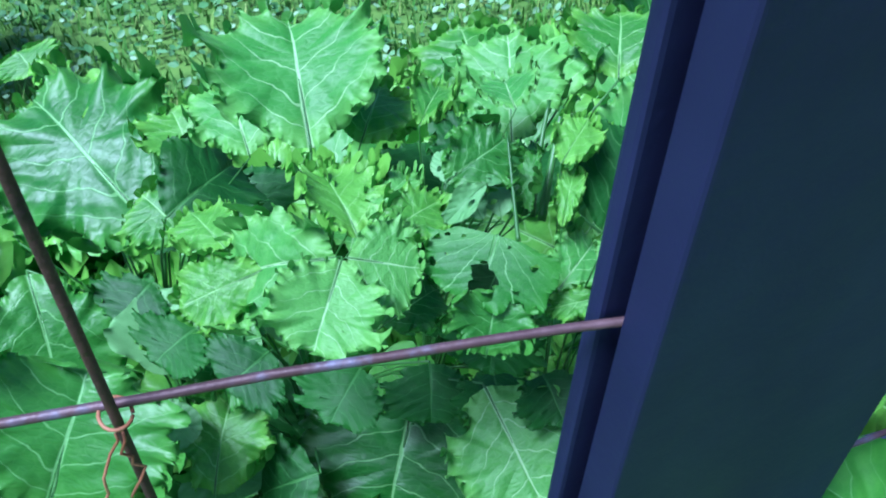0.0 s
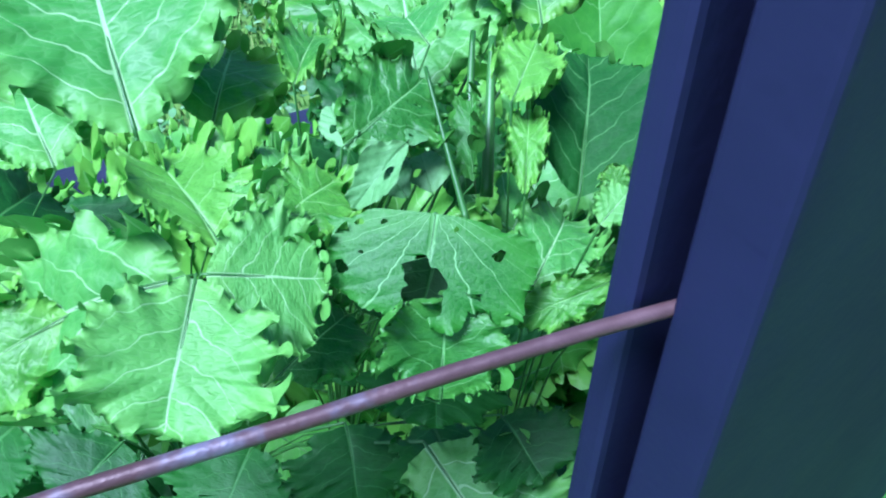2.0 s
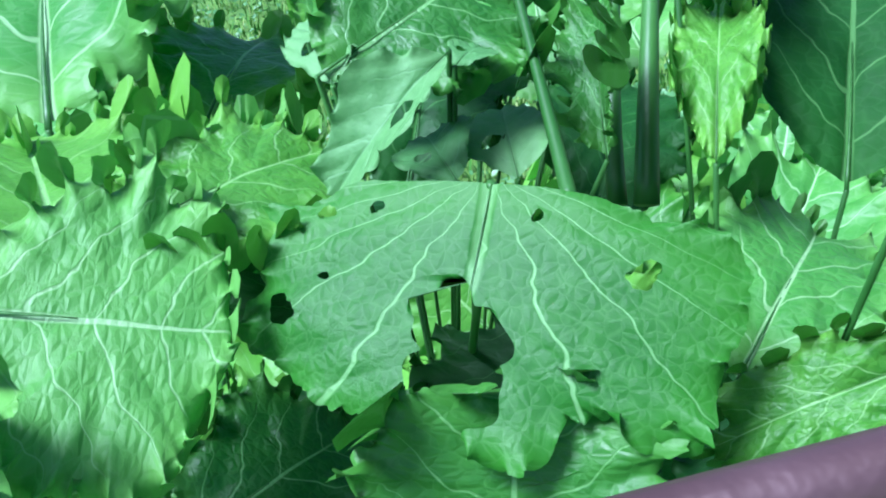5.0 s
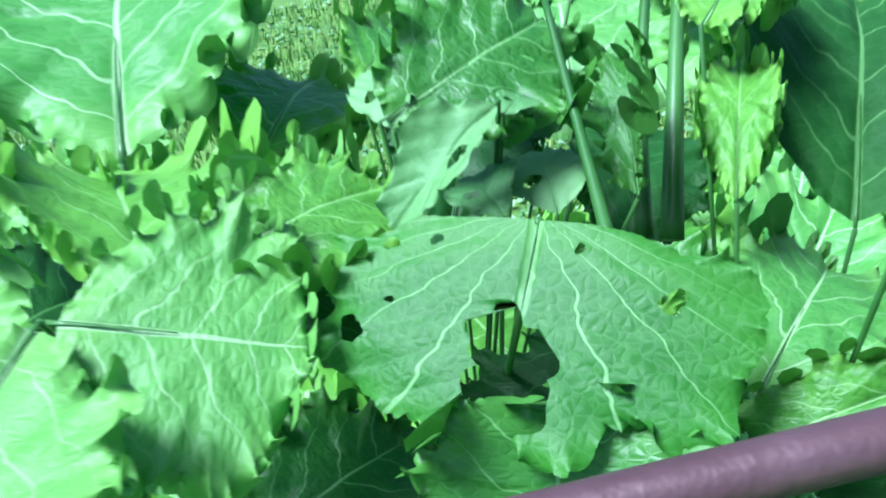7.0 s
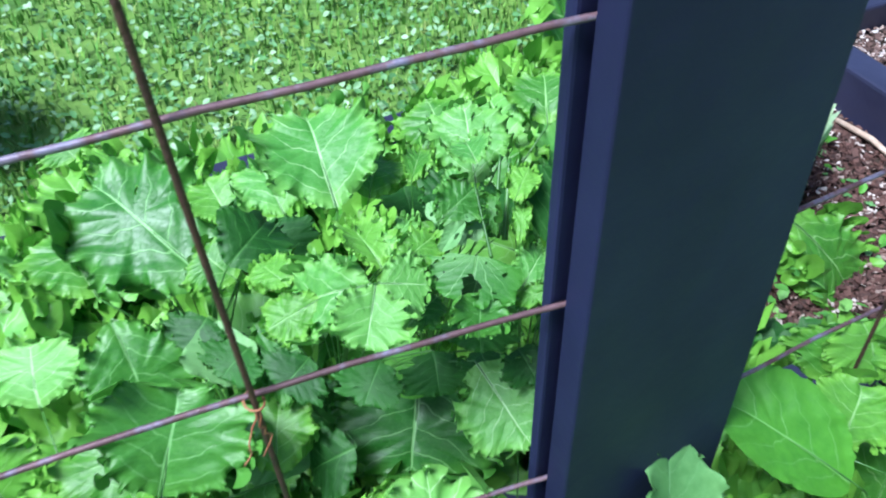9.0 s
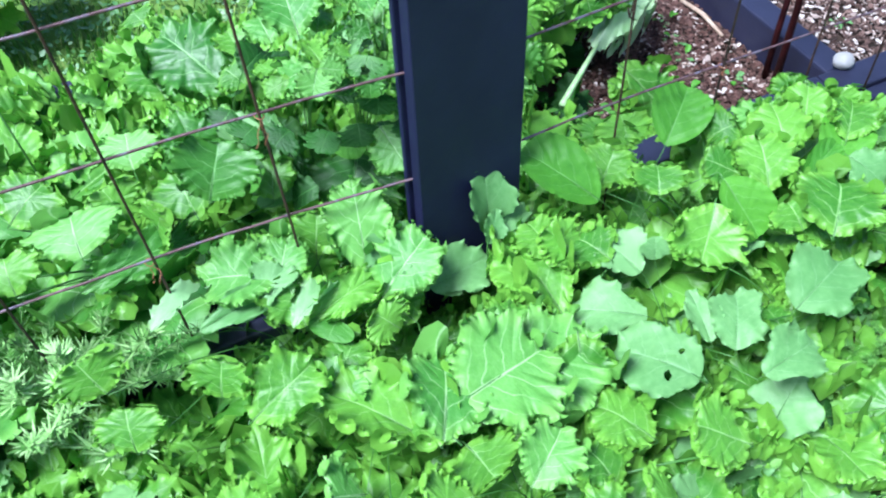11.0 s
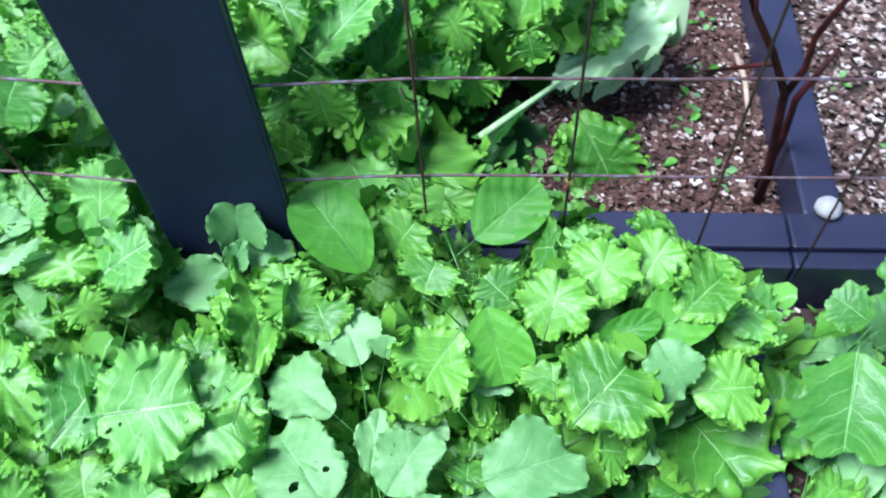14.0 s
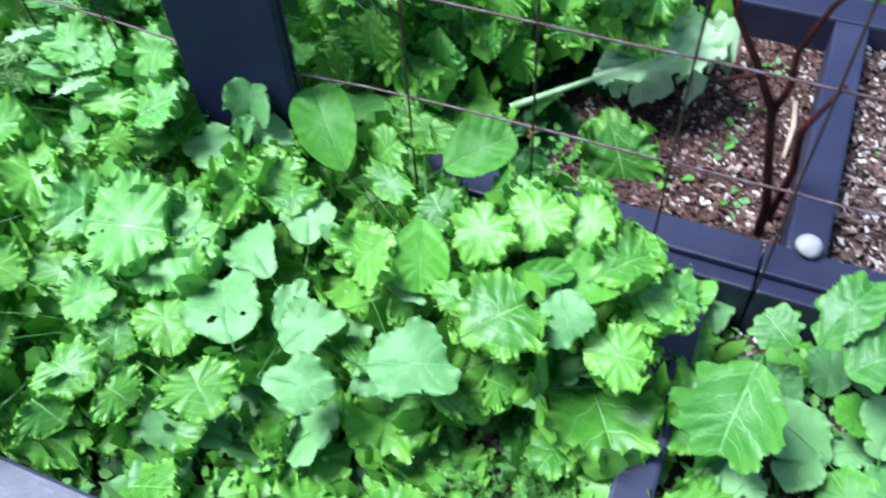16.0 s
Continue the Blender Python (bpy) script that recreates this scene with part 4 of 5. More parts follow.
key_leaf(broad_plant, CURLYK[3], (-0.0420, -0.2900, 0.1200), (-0.0210, -0.2630, 0.1300), 0.0800, (0.13, -0.25, 0.96))
key_leaf(broad_plant, CURLYK[1], (-0.1180, -0.1290, 0.1300), (-0.1420, -0.0750, 0.1500), 0.0800, (0.17, -0.32, 0.93))
blue_plant = plant_at("radish_plant", "bluish green radish plant with insect-eaten rounded leaves", "leafy plant", 0.170, -0.270, -0.03, "plants of the front bed")
key_leaf(blue_plant, BLUEK[0], (0.1620, -0.1890, 0.1300), (0.1340, -0.1260, 0.1700), 0.0700, (0.02, -0.31, 0.95))
key_leaf(blue_plant, BLUEK[1], (0.1420, -0.2420, 0.1200), (0.0580, -0.1940, 0.1600), 0.0700, (0.05, -0.28, 0.96))
key_leaf(blue_plant, BLUEH, (0.1450, -0.3440, 0.1200), (0.0780, -0.2710, 0.1700), 0.0920, (0.05, -0.24, 0.97))
key_leaf(blue_plant, BLUEK[2], (0.1930, -0.3290, 0.1200), (0.2350, -0.2740, 0.1700), 0.0690, (-0.02, -0.24, 0.97))
key_leaf(blue_plant, BLUEK[0], (0.1780, -0.3070, 0.1200), (0.1870, -0.2490, 0.1600), 0.0400, (0.00, -0.26, 0.97))
key_leaf(blue_plant, BLUEK[1], (0.1910, -0.3690, 0.1300), (0.2760, -0.3650, 0.1700), 0.0660, (-0.03, -0.21, 0.98))
key_leaf(blue_plant, BLUEK[2], (0.2880, -0.3100, 0.1200), (0.3880, -0.2860, 0.1700), 0.0920, (-0.09, -0.24, 0.97))
key_leaf(blue_plant, BLUEK[0], (0.1860, -0.1740, 0.1300), (0.1910, -0.1650, 0.1600), 0.0440, (-0.00, -0.31, 0.95))
key_leaf(blue_plant, BLUEK[1], (0.2900, -0.2100, 0.1200), (0.3020, -0.1890, 0.1400), 0.0620, (-0.06, -0.29, 0.96))
key_leaf(blue_plant, BLUEK[2], (0.3170, -0.3140, 0.0800), (0.2780, -0.3040, 0.1000), 0.0440, (-0.07, -0.23, 0.97))
key_leaf(blue_plant, BLUEK[0], (0.4640, -0.2640, 0.0600), (0.4750, -0.2410, 0.0900), 0.0440, (-0.15, -0.24, 0.96))
spot_plant = plant_at("mustard_plant", "bright frilled mustard plant with spotted leaves", "leafy plant", 0.300, -0.150, -0.03, "plants of the front bed")
key_leaf(spot_plant, CURLYK[0], (0.2740, -0.1610, 0.1900), (0.2250, -0.2190, 0.1500), 0.0950, (-0.04, -0.31, 0.95))
key_leaf(spot_plant, CURLYK[1], (0.3600, -0.1660, 0.1600), (0.3750, -0.1200, 0.2300), 0.0900, (-0.11, -0.33, 0.94))
key_leaf(spot_plant, CURLYK[2], (0.4140, -0.1320, 0.1700), (0.4300, -0.0720, 0.2300), 0.0850, (-0.14, -0.35, 0.93))
key_leaf(spot_plant, CURLYK[3], (0.2070, -0.0040, 0.1600), (0.2290, 0.0160, 0.2000), 0.0900, (-0.02, -0.39, 0.92))
key_leaf(spot_plant, CURLYK[0], (0.2270, -0.1130, 0.1700), (0.2420, -0.0840, 0.2000), 0.0800, (-0.03, -0.35, 0.94))
right_plant = plant_at("mustard_plant", "bright mustard plant spilling over the bed divider", "leafy plant", 0.470, -0.160, -0.03, "plants of the front bed")
key_leaf(right_plant, BLUEK[2], (0.4770, -0.1620, 0.1800), (0.5070, -0.2250, 0.1750), 0.0600, (-0.18, -0.29, 0.94))
key_leaf(right_plant, CURLYK[1], (0.3880, -0.2560, 0.1500), (0.4480, -0.1980, 0.2100), 0.1250, (-0.14, -0.28, 0.95))
key_leaf(right_plant, CURLYK[2], (0.5160, -0.2060, 0.1300), (0.5890, -0.2050, 0.1600), 0.0850, (-0.21, -0.28, 0.94))
key_leaf(right_plant, SMOOTHK[1], (0.4570, -0.1650, 0.1500), (0.5400, -0.1130, 0.1900), 0.0656, (-0.18, -0.32, 0.93))
key_leaf(right_plant, CURLYK[3], (0.4590, -0.1070, 0.1700), (0.4980, -0.0590, 0.2200), 0.0800, (-0.17, -0.35, 0.92))
key_leaf(right_plant, CURLYK[0], (0.5030, -0.1410, 0.1700), (0.5640, -0.0850, 0.2000), 0.0800, (-0.19, -0.33, 0.92))
key_leaf(right_plant, PALEK[1], (0.5560, -0.1210, 0.1400), (0.6280, -0.1150, 0.1700), 0.0800, (-0.22, -0.31, 0.92))
key_leaf(right_plant, SMOOTHK[0], (0.4030, -0.1700, 0.1500), (0.4830, -0.1440, 0.1900), 0.0328, (-0.15, -0.31, 0.94))
key_leaf(spot_plant, CURLYK[1], (0.1840, -0.0430, 0.1400), (0.2060, -0.0400, 0.2000), 0.0800, (-0.01, -0.37, 0.93))
key_leaf(spot_plant, CURLYK[2], (0.2460, -0.0150, 0.1600), (0.2480, 0.0050, 0.2100), 0.0900, (-0.03, -0.39, 0.92))
key_leaf(spot_plant, CURLYK[0], (0.3480, -0.0440, 0.1600), (0.3730, -0.0620, 0.2000), 0.0700, (-0.10, -0.36, 0.93))
key_leaf(spot_plant, CURLYK[3], (0.3360, -0.1350, 0.1800), (0.2940, -0.1080, 0.2100), 0.0700, (-0.08, -0.34, 0.94))
key_leaf(spot_plant, PALEK[2], (0.4000, -0.0940, 0.1700), (0.4200, -0.0550, 0.2200), 0.0750, (-0.13, -0.36, 0.93))
key_leaf(right_plant, CURLYK[2], (0.4750, -0.0530, 0.1600), (0.4870, -0.0600, 0.2200), 0.0800, (-0.16, -0.36, 0.92))
key_leaf(right_plant, CURLYK[3], (0.5380, -0.0890, 0.1600), (0.5430, -0.0700, 0.2000), 0.0750, (-0.19, -0.34, 0.92))
key_leaf(right_plant, CURLYK[0], (0.5610, -0.1490, 0.1200), (0.6020, -0.1170, 0.1600), 0.0700, (-0.21, -0.30, 0.93))
key_leaf(right_plant, CURLYK[1], (0.3740, -0.2240, 0.1400), (0.3680, -0.1980, 0.1800), 0.0800, (-0.11, -0.29, 0.95))
side_plant = plant_at("radish_plant", "green toothed radish plant in the side bed", "leafy plant", 0.720, -0.140, -0.03, "plants of the front bed")
key_leaf(side_plant, LOBEK[0], (0.7070, -0.1460, 0.1400), (0.6810, -0.2650, 0.1000), 0.1200, (-0.27, -0.26, 0.93))
key_leaf(side_plant, LOBEK[1], (0.7660, -0.0990, 0.1000), (0.7910, -0.0300, 0.1900), 0.0650, (-0.41, -0.44, 0.79))
key_leaf(side_plant, LOBEK[2], (0.7450, -0.1030, 0.1000), (0.7000, -0.0800, 0.1300), 0.0600, (-0.27, -0.30, 0.92))
key_leaf(side_plant, LOBEK[0], (0.7970, -0.1170, 0.1000), (0.8460, -0.0830, 0.1400), 0.0800, (-0.31, -0.29, 0.91))
key_leaf(side_plant, CURLYK[1], (0.6440, -0.3190, 0.0200), (0.7240, -0.2420, 0.0500), 0.0500, (-0.25, -0.21, 0.95))
key_leaf(side_plant, CURLYK[2], (0.6730, -0.2890, 0.0200), (0.6930, -0.3490, 0.0500), 0.0600, (-0.25, -0.19, 0.95))
key_leaf(side_plant, BLUEK[0], (0.6920, -0.3690, 0.0200), (0.6720, -0.4270, 0.0400), 0.0600, (-0.25, -0.15, 0.95))
bright_plant = plant_at("mustard_plant", "pale bright mustard plant in front of the mesh", "leafy plant", -0.200, -0.080, -0.03, "plants of the front bed")
key_leaf(bright_plant, PALEK[0], (-0.2440, -0.0340, 0.1900), (-0.3330, -0.0160, 0.2200), 0.0850, (-0.03, -0.35, 0.94))
key_leaf(bright_plant, PALEK[1], (-0.2680, -0.0570, 0.1600), (-0.2330, -0.0200, 0.2400), 0.0600, (-0.05, -0.34, 0.94))
key_leaf(bright_plant, PALEK[2], (-0.1530, -0.1000, 0.1600), (-0.0910, -0.0870, 0.2400), 0.0850, (-0.13, -0.31, 0.94))
key_leaf(bright_plant, PALEK[3], (-0.1520, -0.0660, 0.1700), (-0.1400, -0.0070, 0.2700), 0.0750, (-0.12, -0.35, 0.93))
key_leaf(bright_plant, CURLYK[0], (-0.2420, -0.0930, 0.1500), (-0.2470, -0.0490, 0.2000), 0.0800, (-0.06, -0.32, 0.94))
key_leaf(bright_plant, CURLYK[2], (-0.1970, -0.0030, 0.1600), (-0.1890, 0.0020, 0.2200), 0.0800, (-0.08, -0.35, 0.93))
key_leaf(bright_plant, SMOOTHK[0], (-0.2070, -0.1070, 0.1700), (-0.2280, -0.1290, 0.1700), 0.0492, (-0.07, -0.30, 0.95))
key_leaf(bright_plant, CURLYK[1], (-0.1890, 0.0080, 0.1200), (-0.1720, 0.0240, 0.2000), 0.0800, (0.19, -0.37, 0.91))
key_leaf(bright_plant, CURLYK[2], (-0.1490, -0.0030, 0.1200), (-0.0960, -0.0140, 0.2000), 0.0800, (0.16, -0.36, 0.92))
key_leaf(bright_plant, CURLYK[3], (-0.2120, -0.0350, 0.1200), (-0.2070, 0.0000, 0.1800), 0.0850, (0.20, -0.35, 0.91))
key_leaf(bright_plant, CURLYK[0], (-0.1160, -0.0770, 0.1200), (-0.0850, -0.0420, 0.1800), 0.0750, (0.15, -0.34, 0.93))
key_leaf(bright_plant, CURLYK[2], (-0.1530, -0.0900, 0.1200), (-0.1470, -0.0410, 0.1700), 0.0800, (0.18, -0.34, 0.92))
centre_plant = plant_at("mustard_plant", "mustard plant with a large ruffled leaf", "leafy plant", -0.080, -0.250, -0.03, "plants of the front bed")
key_leaf(centre_plant, PALEK[3], (-0.1070, -0.2560, 0.1200), (0.0580, -0.2470, 0.1600), 0.1300, (-0.19, -0.22, 0.96))
lime_plant = plant_at("mustard_plant", "lime green mustard plant with broad curled leaves", "leafy plant", -0.180, -0.170, -0.03, "plants of the front bed")
key_leaf(lime_plant, CURLYK[0], (-0.1710, -0.2750, 0.1300), (-0.2450, -0.1990, 0.2000), 0.0850, (0.36, -0.21, 0.91))
key_leaf(lime_plant, PALEK[1], (-0.1640, -0.2950, 0.1400), (-0.1010, -0.2080, 0.1900), 0.1000, (0.33, -0.21, 0.92))
key_leaf(lime_plant, CURLYK[2], (-0.3440, -0.2890, 0.1200), (-0.4010, -0.2600, 0.1600), 0.0800, (0.40, -0.18, 0.90))
key_leaf(lime_plant, PALEK[3], (-0.2540, -0.3030, 0.1300), (-0.2860, -0.3090, 0.1700), 0.0850, (0.38, -0.18, 0.91))
key_leaf(lime_plant, CURLYK[0], (-0.2460, -0.3520, 0.1200), (-0.2550, -0.3970, 0.1500), 0.0800, (0.37, -0.15, 0.92))
key_leaf(lime_plant, CURLYK[1], (-0.0000, -0.2130, 0.1200), (-0.0310, -0.1570, 0.1700), 0.0600, (0.28, -0.25, 0.93))
key_leaf(lime_plant, CURLYK[2], (0.0460, -0.1740, 0.1200), (0.0190, -0.0930, 0.1800), 0.0850, (0.26, -0.27, 0.93))
key_leaf(lime_plant, CURLYK[3], (0.1030, -0.1480, 0.1400), (0.0710, -0.1040, 0.1900), 0.0800, (0.24, -0.29, 0.93))
ruffle_plant = plant_at("mustard_plant", "bright mustard plant with ruffled leaves in the front bed", "leafy plant", -0.080, -0.360, -0.03, "plants of the front bed")
key_leaf(ruffle_plant, CURLYK[0], (-0.0860, -0.5110, 0.1000), (-0.1670, -0.4880, 0.1500), 0.1000, (0.34, -0.10, 0.94))
key_leaf(ruffle_plant, CURLYK[1], (0.0080, -0.4400, 0.1000), (-0.0630, -0.4300, 0.1400), 0.0900, (0.30, -0.13, 0.95))
key_leaf(ruffle_plant, CURLYK[2], (0.0660, -0.3700, 0.0900), (0.0240, -0.3100, 0.1400), 0.0850, (0.26, -0.18, 0.95))
key_leaf(ruffle_plant, CURLYK[3], (0.1570, -0.4200, 0.0900), (0.1040, -0.3810, 0.1300), 0.1000, (0.22, -0.16, 0.96))
key_leaf(ruffle_plant, PALEK[0], (-0.0970, -0.3660, 0.1100), (-0.0360, -0.3340, 0.1500), 0.0750, (0.31, -0.17, 0.94))
key_leaf(ruffle_plant, PALEK[1], (-0.1720, -0.3980, 0.1100), (-0.2080, -0.3960, 0.1500), 0.0800, (0.35, -0.14, 0.92))
key_leaf(ruffle_plant, CURLYK[2], (-0.0020, -0.3990, 0.0900), (-0.0120, -0.3530, 0.1300), 0.0800, (0.28, -0.16, 0.95))
key_leaf(ruffle_plant, CURLYK[3], (-0.1510, -0.3510, 0.1200), (-0.2020, -0.3550, 0.1600), 0.0750, (0.35, -0.16, 0.92))
key_leaf(ruffle_plant, CURLYK[0], (-0.1940, -0.4610, 0.1000), (-0.2340, -0.4440, 0.1400), 0.0800, (0.36, -0.12, 0.93))
key_leaf(ruffle_plant, CURLYK[1], (-0.0350, -0.2650, 0.1200), (-0.0830, -0.2700, 0.1500), 0.0700, (0.30, -0.21, 0.93))
key_leaf(ruffle_plant, CURLYK[2], (0.0530, -0.4330, 0.0800), (0.0280, -0.4350, 0.1200), 0.0800, (0.26, -0.13, 0.96))
key_leaf(ruffle_plant, CURLYK[3], (-0.0090, -0.4830, 0.0800), (-0.0430, -0.4810, 0.1200), 0.0900, (0.29, -0.11, 0.95))
edge_plant = plant_at("mustard_plant", "bright mustard plant near the bed divider", "leafy plant", 0.330, -0.300, -0.03, "plants of the front bed")
key_leaf(edge_plant, CURLYK[0], (0.4420, -0.2240, 0.1000), (0.3940, -0.1890, 0.1500), 0.1000, (0.08, -0.26, 0.96))
key_leaf(edge_plant, CURLYK[1], (0.5860, -0.1860, 0.0600), (0.5500, -0.1470, 0.1000), 0.0900, (-0.00, -0.27, 0.96))
key_leaf(edge_plant, CURLYK[2], (0.2420, -0.2030, 0.1400), (0.2350, -0.1650, 0.1800), 0.0850, (0.17, -0.27, 0.95))
key_leaf(edge_plant, CURLYK[3], (0.3120, -0.1980, 0.1000), (0.2890, -0.2100, 0.1300), 0.0800, (0.13, -0.26, 0.96))
key_leaf(edge_plant, CURLYK[0], (0.4600, -0.2530, 0.0700), (0.4280, -0.2600, 0.1000), 0.0700, (0.06, -0.23, 0.97))
key_leaf(edge_plant, CURLYK[1], (0.2790, -0.3170, 0.1000), (0.2840, -0.2790, 0.1200), 0.0500, (0.15, -0.21, 0.97))
key_leaf(edge_plant, CURLYK[2], (0.3710, -0.3040, 0.0800), (0.3960, -0.2820, 0.1000), 0.0700, (0.09, -0.21, 0.97))

# ---- tall curled plants behind the mesh beside the post ----
PALELEAF = leaf_mesh("half_turned_leaf", 490, TURNED, around=160, rings=8, width=0.6, top=0.6, frill=0.03, teeth=0.02, lobes=0.08, curls=5.0, cup=0.5, bend=0.9, stalk=0.05, rib=0.008)
TALLK = near_set("curled_leaf", 460, CURLY, 4, around=320, rings=12, width=0.66, frill=0.12, teeth=0.13, lobes=0.12, sharp=0.8, curls=12.0, stalk=0.05)

curl_plant = plant_at("mustard_plant", "tall bright mustard plant with tightly curled leaf edges", "leafy plant", 0.290, 0.330, -0.02, "plants of the back bed")
wing_plant = plant_at("mustard_plant", "tall bright mustard plant with tightly curled leaf edges", "leafy plant", 0.200, 0.260, -0.02, "plants of the back bed")
key_leaf(curl_plant, TALLK[0], (0.329, 0.300, 0.166), (0.371, 0.360, 0.291), 0.118, (-0.3, -0.55, 0.75))
key_leaf(curl_plant, TALLK[1], (0.291, 0.300, 0.151), (0.260, 0.300, 0.250), 0.087, (-0.3, -0.55, 0.75))
key_leaf(curl_plant, TALLK[2], (0.428, 0.340, 0.147), (0.456, 0.380, 0.236), 0.097, (-0.3, -0.55, 0.75))
key_leaf(curl_plant, TALLK[3], (0.347, 0.270, 0.205), (0.357, 0.250, 0.162), 0.062, (-0.3, -0.55, 0.75))
key_leaf(curl_plant, TALLK[1], (0.384, 0.330, 0.153), (0.417, 0.420, 0.229), 0.098, (-0.3, -0.55, 0.75))
key_leaf(curl_plant, TALLK[2], (0.272, 0.280, 0.150), (0.234, 0.280, 0.224), 0.071, (-0.3, -0.55, 0.75))
key_leaf(curl_plant, TALLK[3], (0.406, 0.330, 0.116), (0.476, 0.350, 0.163), 0.082, (-0.3, -0.55, 0.75))
key_leaf(curl_plant, TALLK[0], (0.283, 0.360, 0.239), (0.257, 0.380, 0.278), 0.080, (-0.3, -0.55, 0.75))
key_leaf(curl_plant, TALLK[2], (0.290, 0.270, 0.049), (0.262, 0.260, 0.130), 0.074, (-0.3, -0.55, 0.75))
key_leaf(wing_plant, SMOOTHK[1], (0.197, 0.300, 0.179), (0.210, 0.340, 0.303), 0.072, (-0.3, -0.55, 0.75))
key_leaf(wing_plant, NEARM[0], (0.139, 0.250, 0.141), (0.182, 0.280, 0.255), 0.079, (-0.3, -0.55, 0.75))
key_leaf(wing_plant, NEARM[2], (0.234, 0.240, 0.105), (0.220, 0.250, 0.170), 0.072, (-0.3, -0.55, 0.75))
key_leaf(wing_plant, PALEK[2], (0.179, 0.220, 0.166), (0.169, 0.200, 0.093), 0.091, (-0.3, -0.55, 0.75))
key_leaf(wing_plant, PALEK[0], (0.097, 0.200, 0.102), (0.006, 0.200, 0.163), 0.098, (-0.3, -0.55, 0.75))
key_leaf(wing_plant, PALEK[3], (0.114, 0.270, 0.211), (0.148, 0.300, 0.278), 0.087, (-0.3, -0.55, 0.75))
key_leaf(wing_plant, CURLYK[1], (0.010, 0.250, 0.200), (-0.030, 0.270, 0.269), 0.090, (-0.3, -0.55, 0.75))
key_leaf(wing_plant, CURLYK[2], (0.046, 0.260, 0.222), (0.064, 0.290, 0.285), 0.080, (-0.3, -0.55, 0.75))
key_leaf(wing_plant, PALEK[1], (0.085, 0.230, 0.191), (0.055, 0.240, 0.223), 0.064, (-0.3, -0.55, 0.75))
key_leaf(wing_plant, CURLYK[3], (-0.028, 0.220, 0.232), (-0.060, 0.240, 0.282), 0.064, (-0.3, -0.55, 0.75))
key_leaf(wing_plant, TALLK[1], (0.000, 0.220, 0.154), (-0.034, 0.220, 0.189), 0.074, (-0.3, -0.55, 0.75))
key_leaf(wing_plant, LOBEK[0], (-0.013, 0.160, 0.119), (0.006, 0.150, 0.074), 0.058, (-0.3, -0.55, 0.75))
wall_plant = plant_at("mustard_plant", "tall bright mustard plant with tightly curled leaf edges", "leafy plant", 0.140, 0.180, -0.02, "plants of the back bed")
key_leaf(wall_plant, TALLK[1], (0.0730, 0.2000, 0.1970), (0.0820, 0.1400, 0.1340), 0.1000, (-0.10, -0.70, 0.60))
key_leaf(wall_plant, PALEK[0], (0.0630, 0.2200, 0.1900), (0.1400, 0.2600, 0.2810), 0.0900, (-0.30, -0.50, 0.80))
key_leaf(wall_plant, TALLK[0], (0.0450, 0.2000, 0.2010), (-0.0360, 0.2400, 0.2450), 0.0900, (-0.30, -0.50, 0.70))
key_leaf(wall_plant, TALLK[3], (0.0560, 0.2200, 0.2200), (0.0140, 0.2800, 0.2790), 0.1000, (-0.30, -0.50, 0.75))
key_leaf(wall_plant, TALLK[2], (0.0320, 0.1600, 0.1520), (0.0200, 0.1300, 0.0940), 0.0700, (-0.20, -0.60, 0.60))


# ---- pale frilled crowns of both beds beside the mesh ----
crown_plant = plant_at("mustard_plant", "pale mustard plant with finely frilled crowded leaves", "leafy plant", -0.360, 0.130, -0.02, "plants of the back bed")
key_leaf(crown_plant, CURLYK[0], (-0.311, 0.111, 0.170), (-0.323, 0.168, 0.220), 0.101, (-0.25, -0.45, 0.85))
key_leaf(crown_plant, PALEK[1], (-0.457, 0.114, 0.170), (-0.462, 0.156, 0.220), 0.130, (-0.25, -0.45, 0.85))
key_leaf(crown_plant, CURLYK[1], (-0.539, 0.089, 0.170), (-0.544, 0.117, 0.220), 0.091, (-0.25, -0.45, 0.85))
key_leaf(crown_plant, PALEK[2], (-0.367, 0.240, 0.170), (-0.366, 0.269, 0.220), 0.089, (-0.25, -0.45, 0.85))
key_leaf(crown_plant, NEARM[1], (-0.473, 0.062, 0.170), (-0.314, 0.080, 0.220), 0.062, (-0.25, -0.45, 0.85))
key_leaf(crown_plant, CURLYK[2], (-0.217, 0.101, 0.170), (-0.203, 0.133, 0.220), 0.058, (-0.25, -0.45, 0.85))
key_leaf(crown_plant, CURLYK[3], (-0.392, 0.152, 0.170), (-0.410, 0.171, 0.220), 0.083, (-0.25, -0.45, 0.85))
key_leaf(crown_plant, PALEK[0], (-0.690, 0.152, 0.170), (-0.691, 0.163, 0.220), 0.103, (-0.25, -0.45, 0.85))
key_leaf(crown_plant, CURLYK[1], (-0.605, 0.087, 0.170), (-0.589, 0.065, 0.220), 0.068, (-0.25, -0.45, 0.85))
key_leaf(crown_plant, CURLYK[2], (-0.535, 0.212, 0.170), (-0.480, 0.232, 0.220), 0.098, (-0.25, -0.45, 0.85))
key_leaf(crown_plant, CURLYK[0], (-0.364, 0.115, 0.170), (-0.362, 0.093, 0.220), 0.071, (-0.25, -0.45, 0.85))
weed_mustard = plant_at("mustard_plant", "pale mustard plant with half-turned leaves in front of the mesh", "leafy plant", -0.260, -0.050, -0.03, "plants of the front bed")
key_leaf(weed_mustard, PALELEAF, (-0.408, -0.052, 0.190), (-0.328, 0.009, 0.210), 0.041, (0.1, 0.4, 0.9))
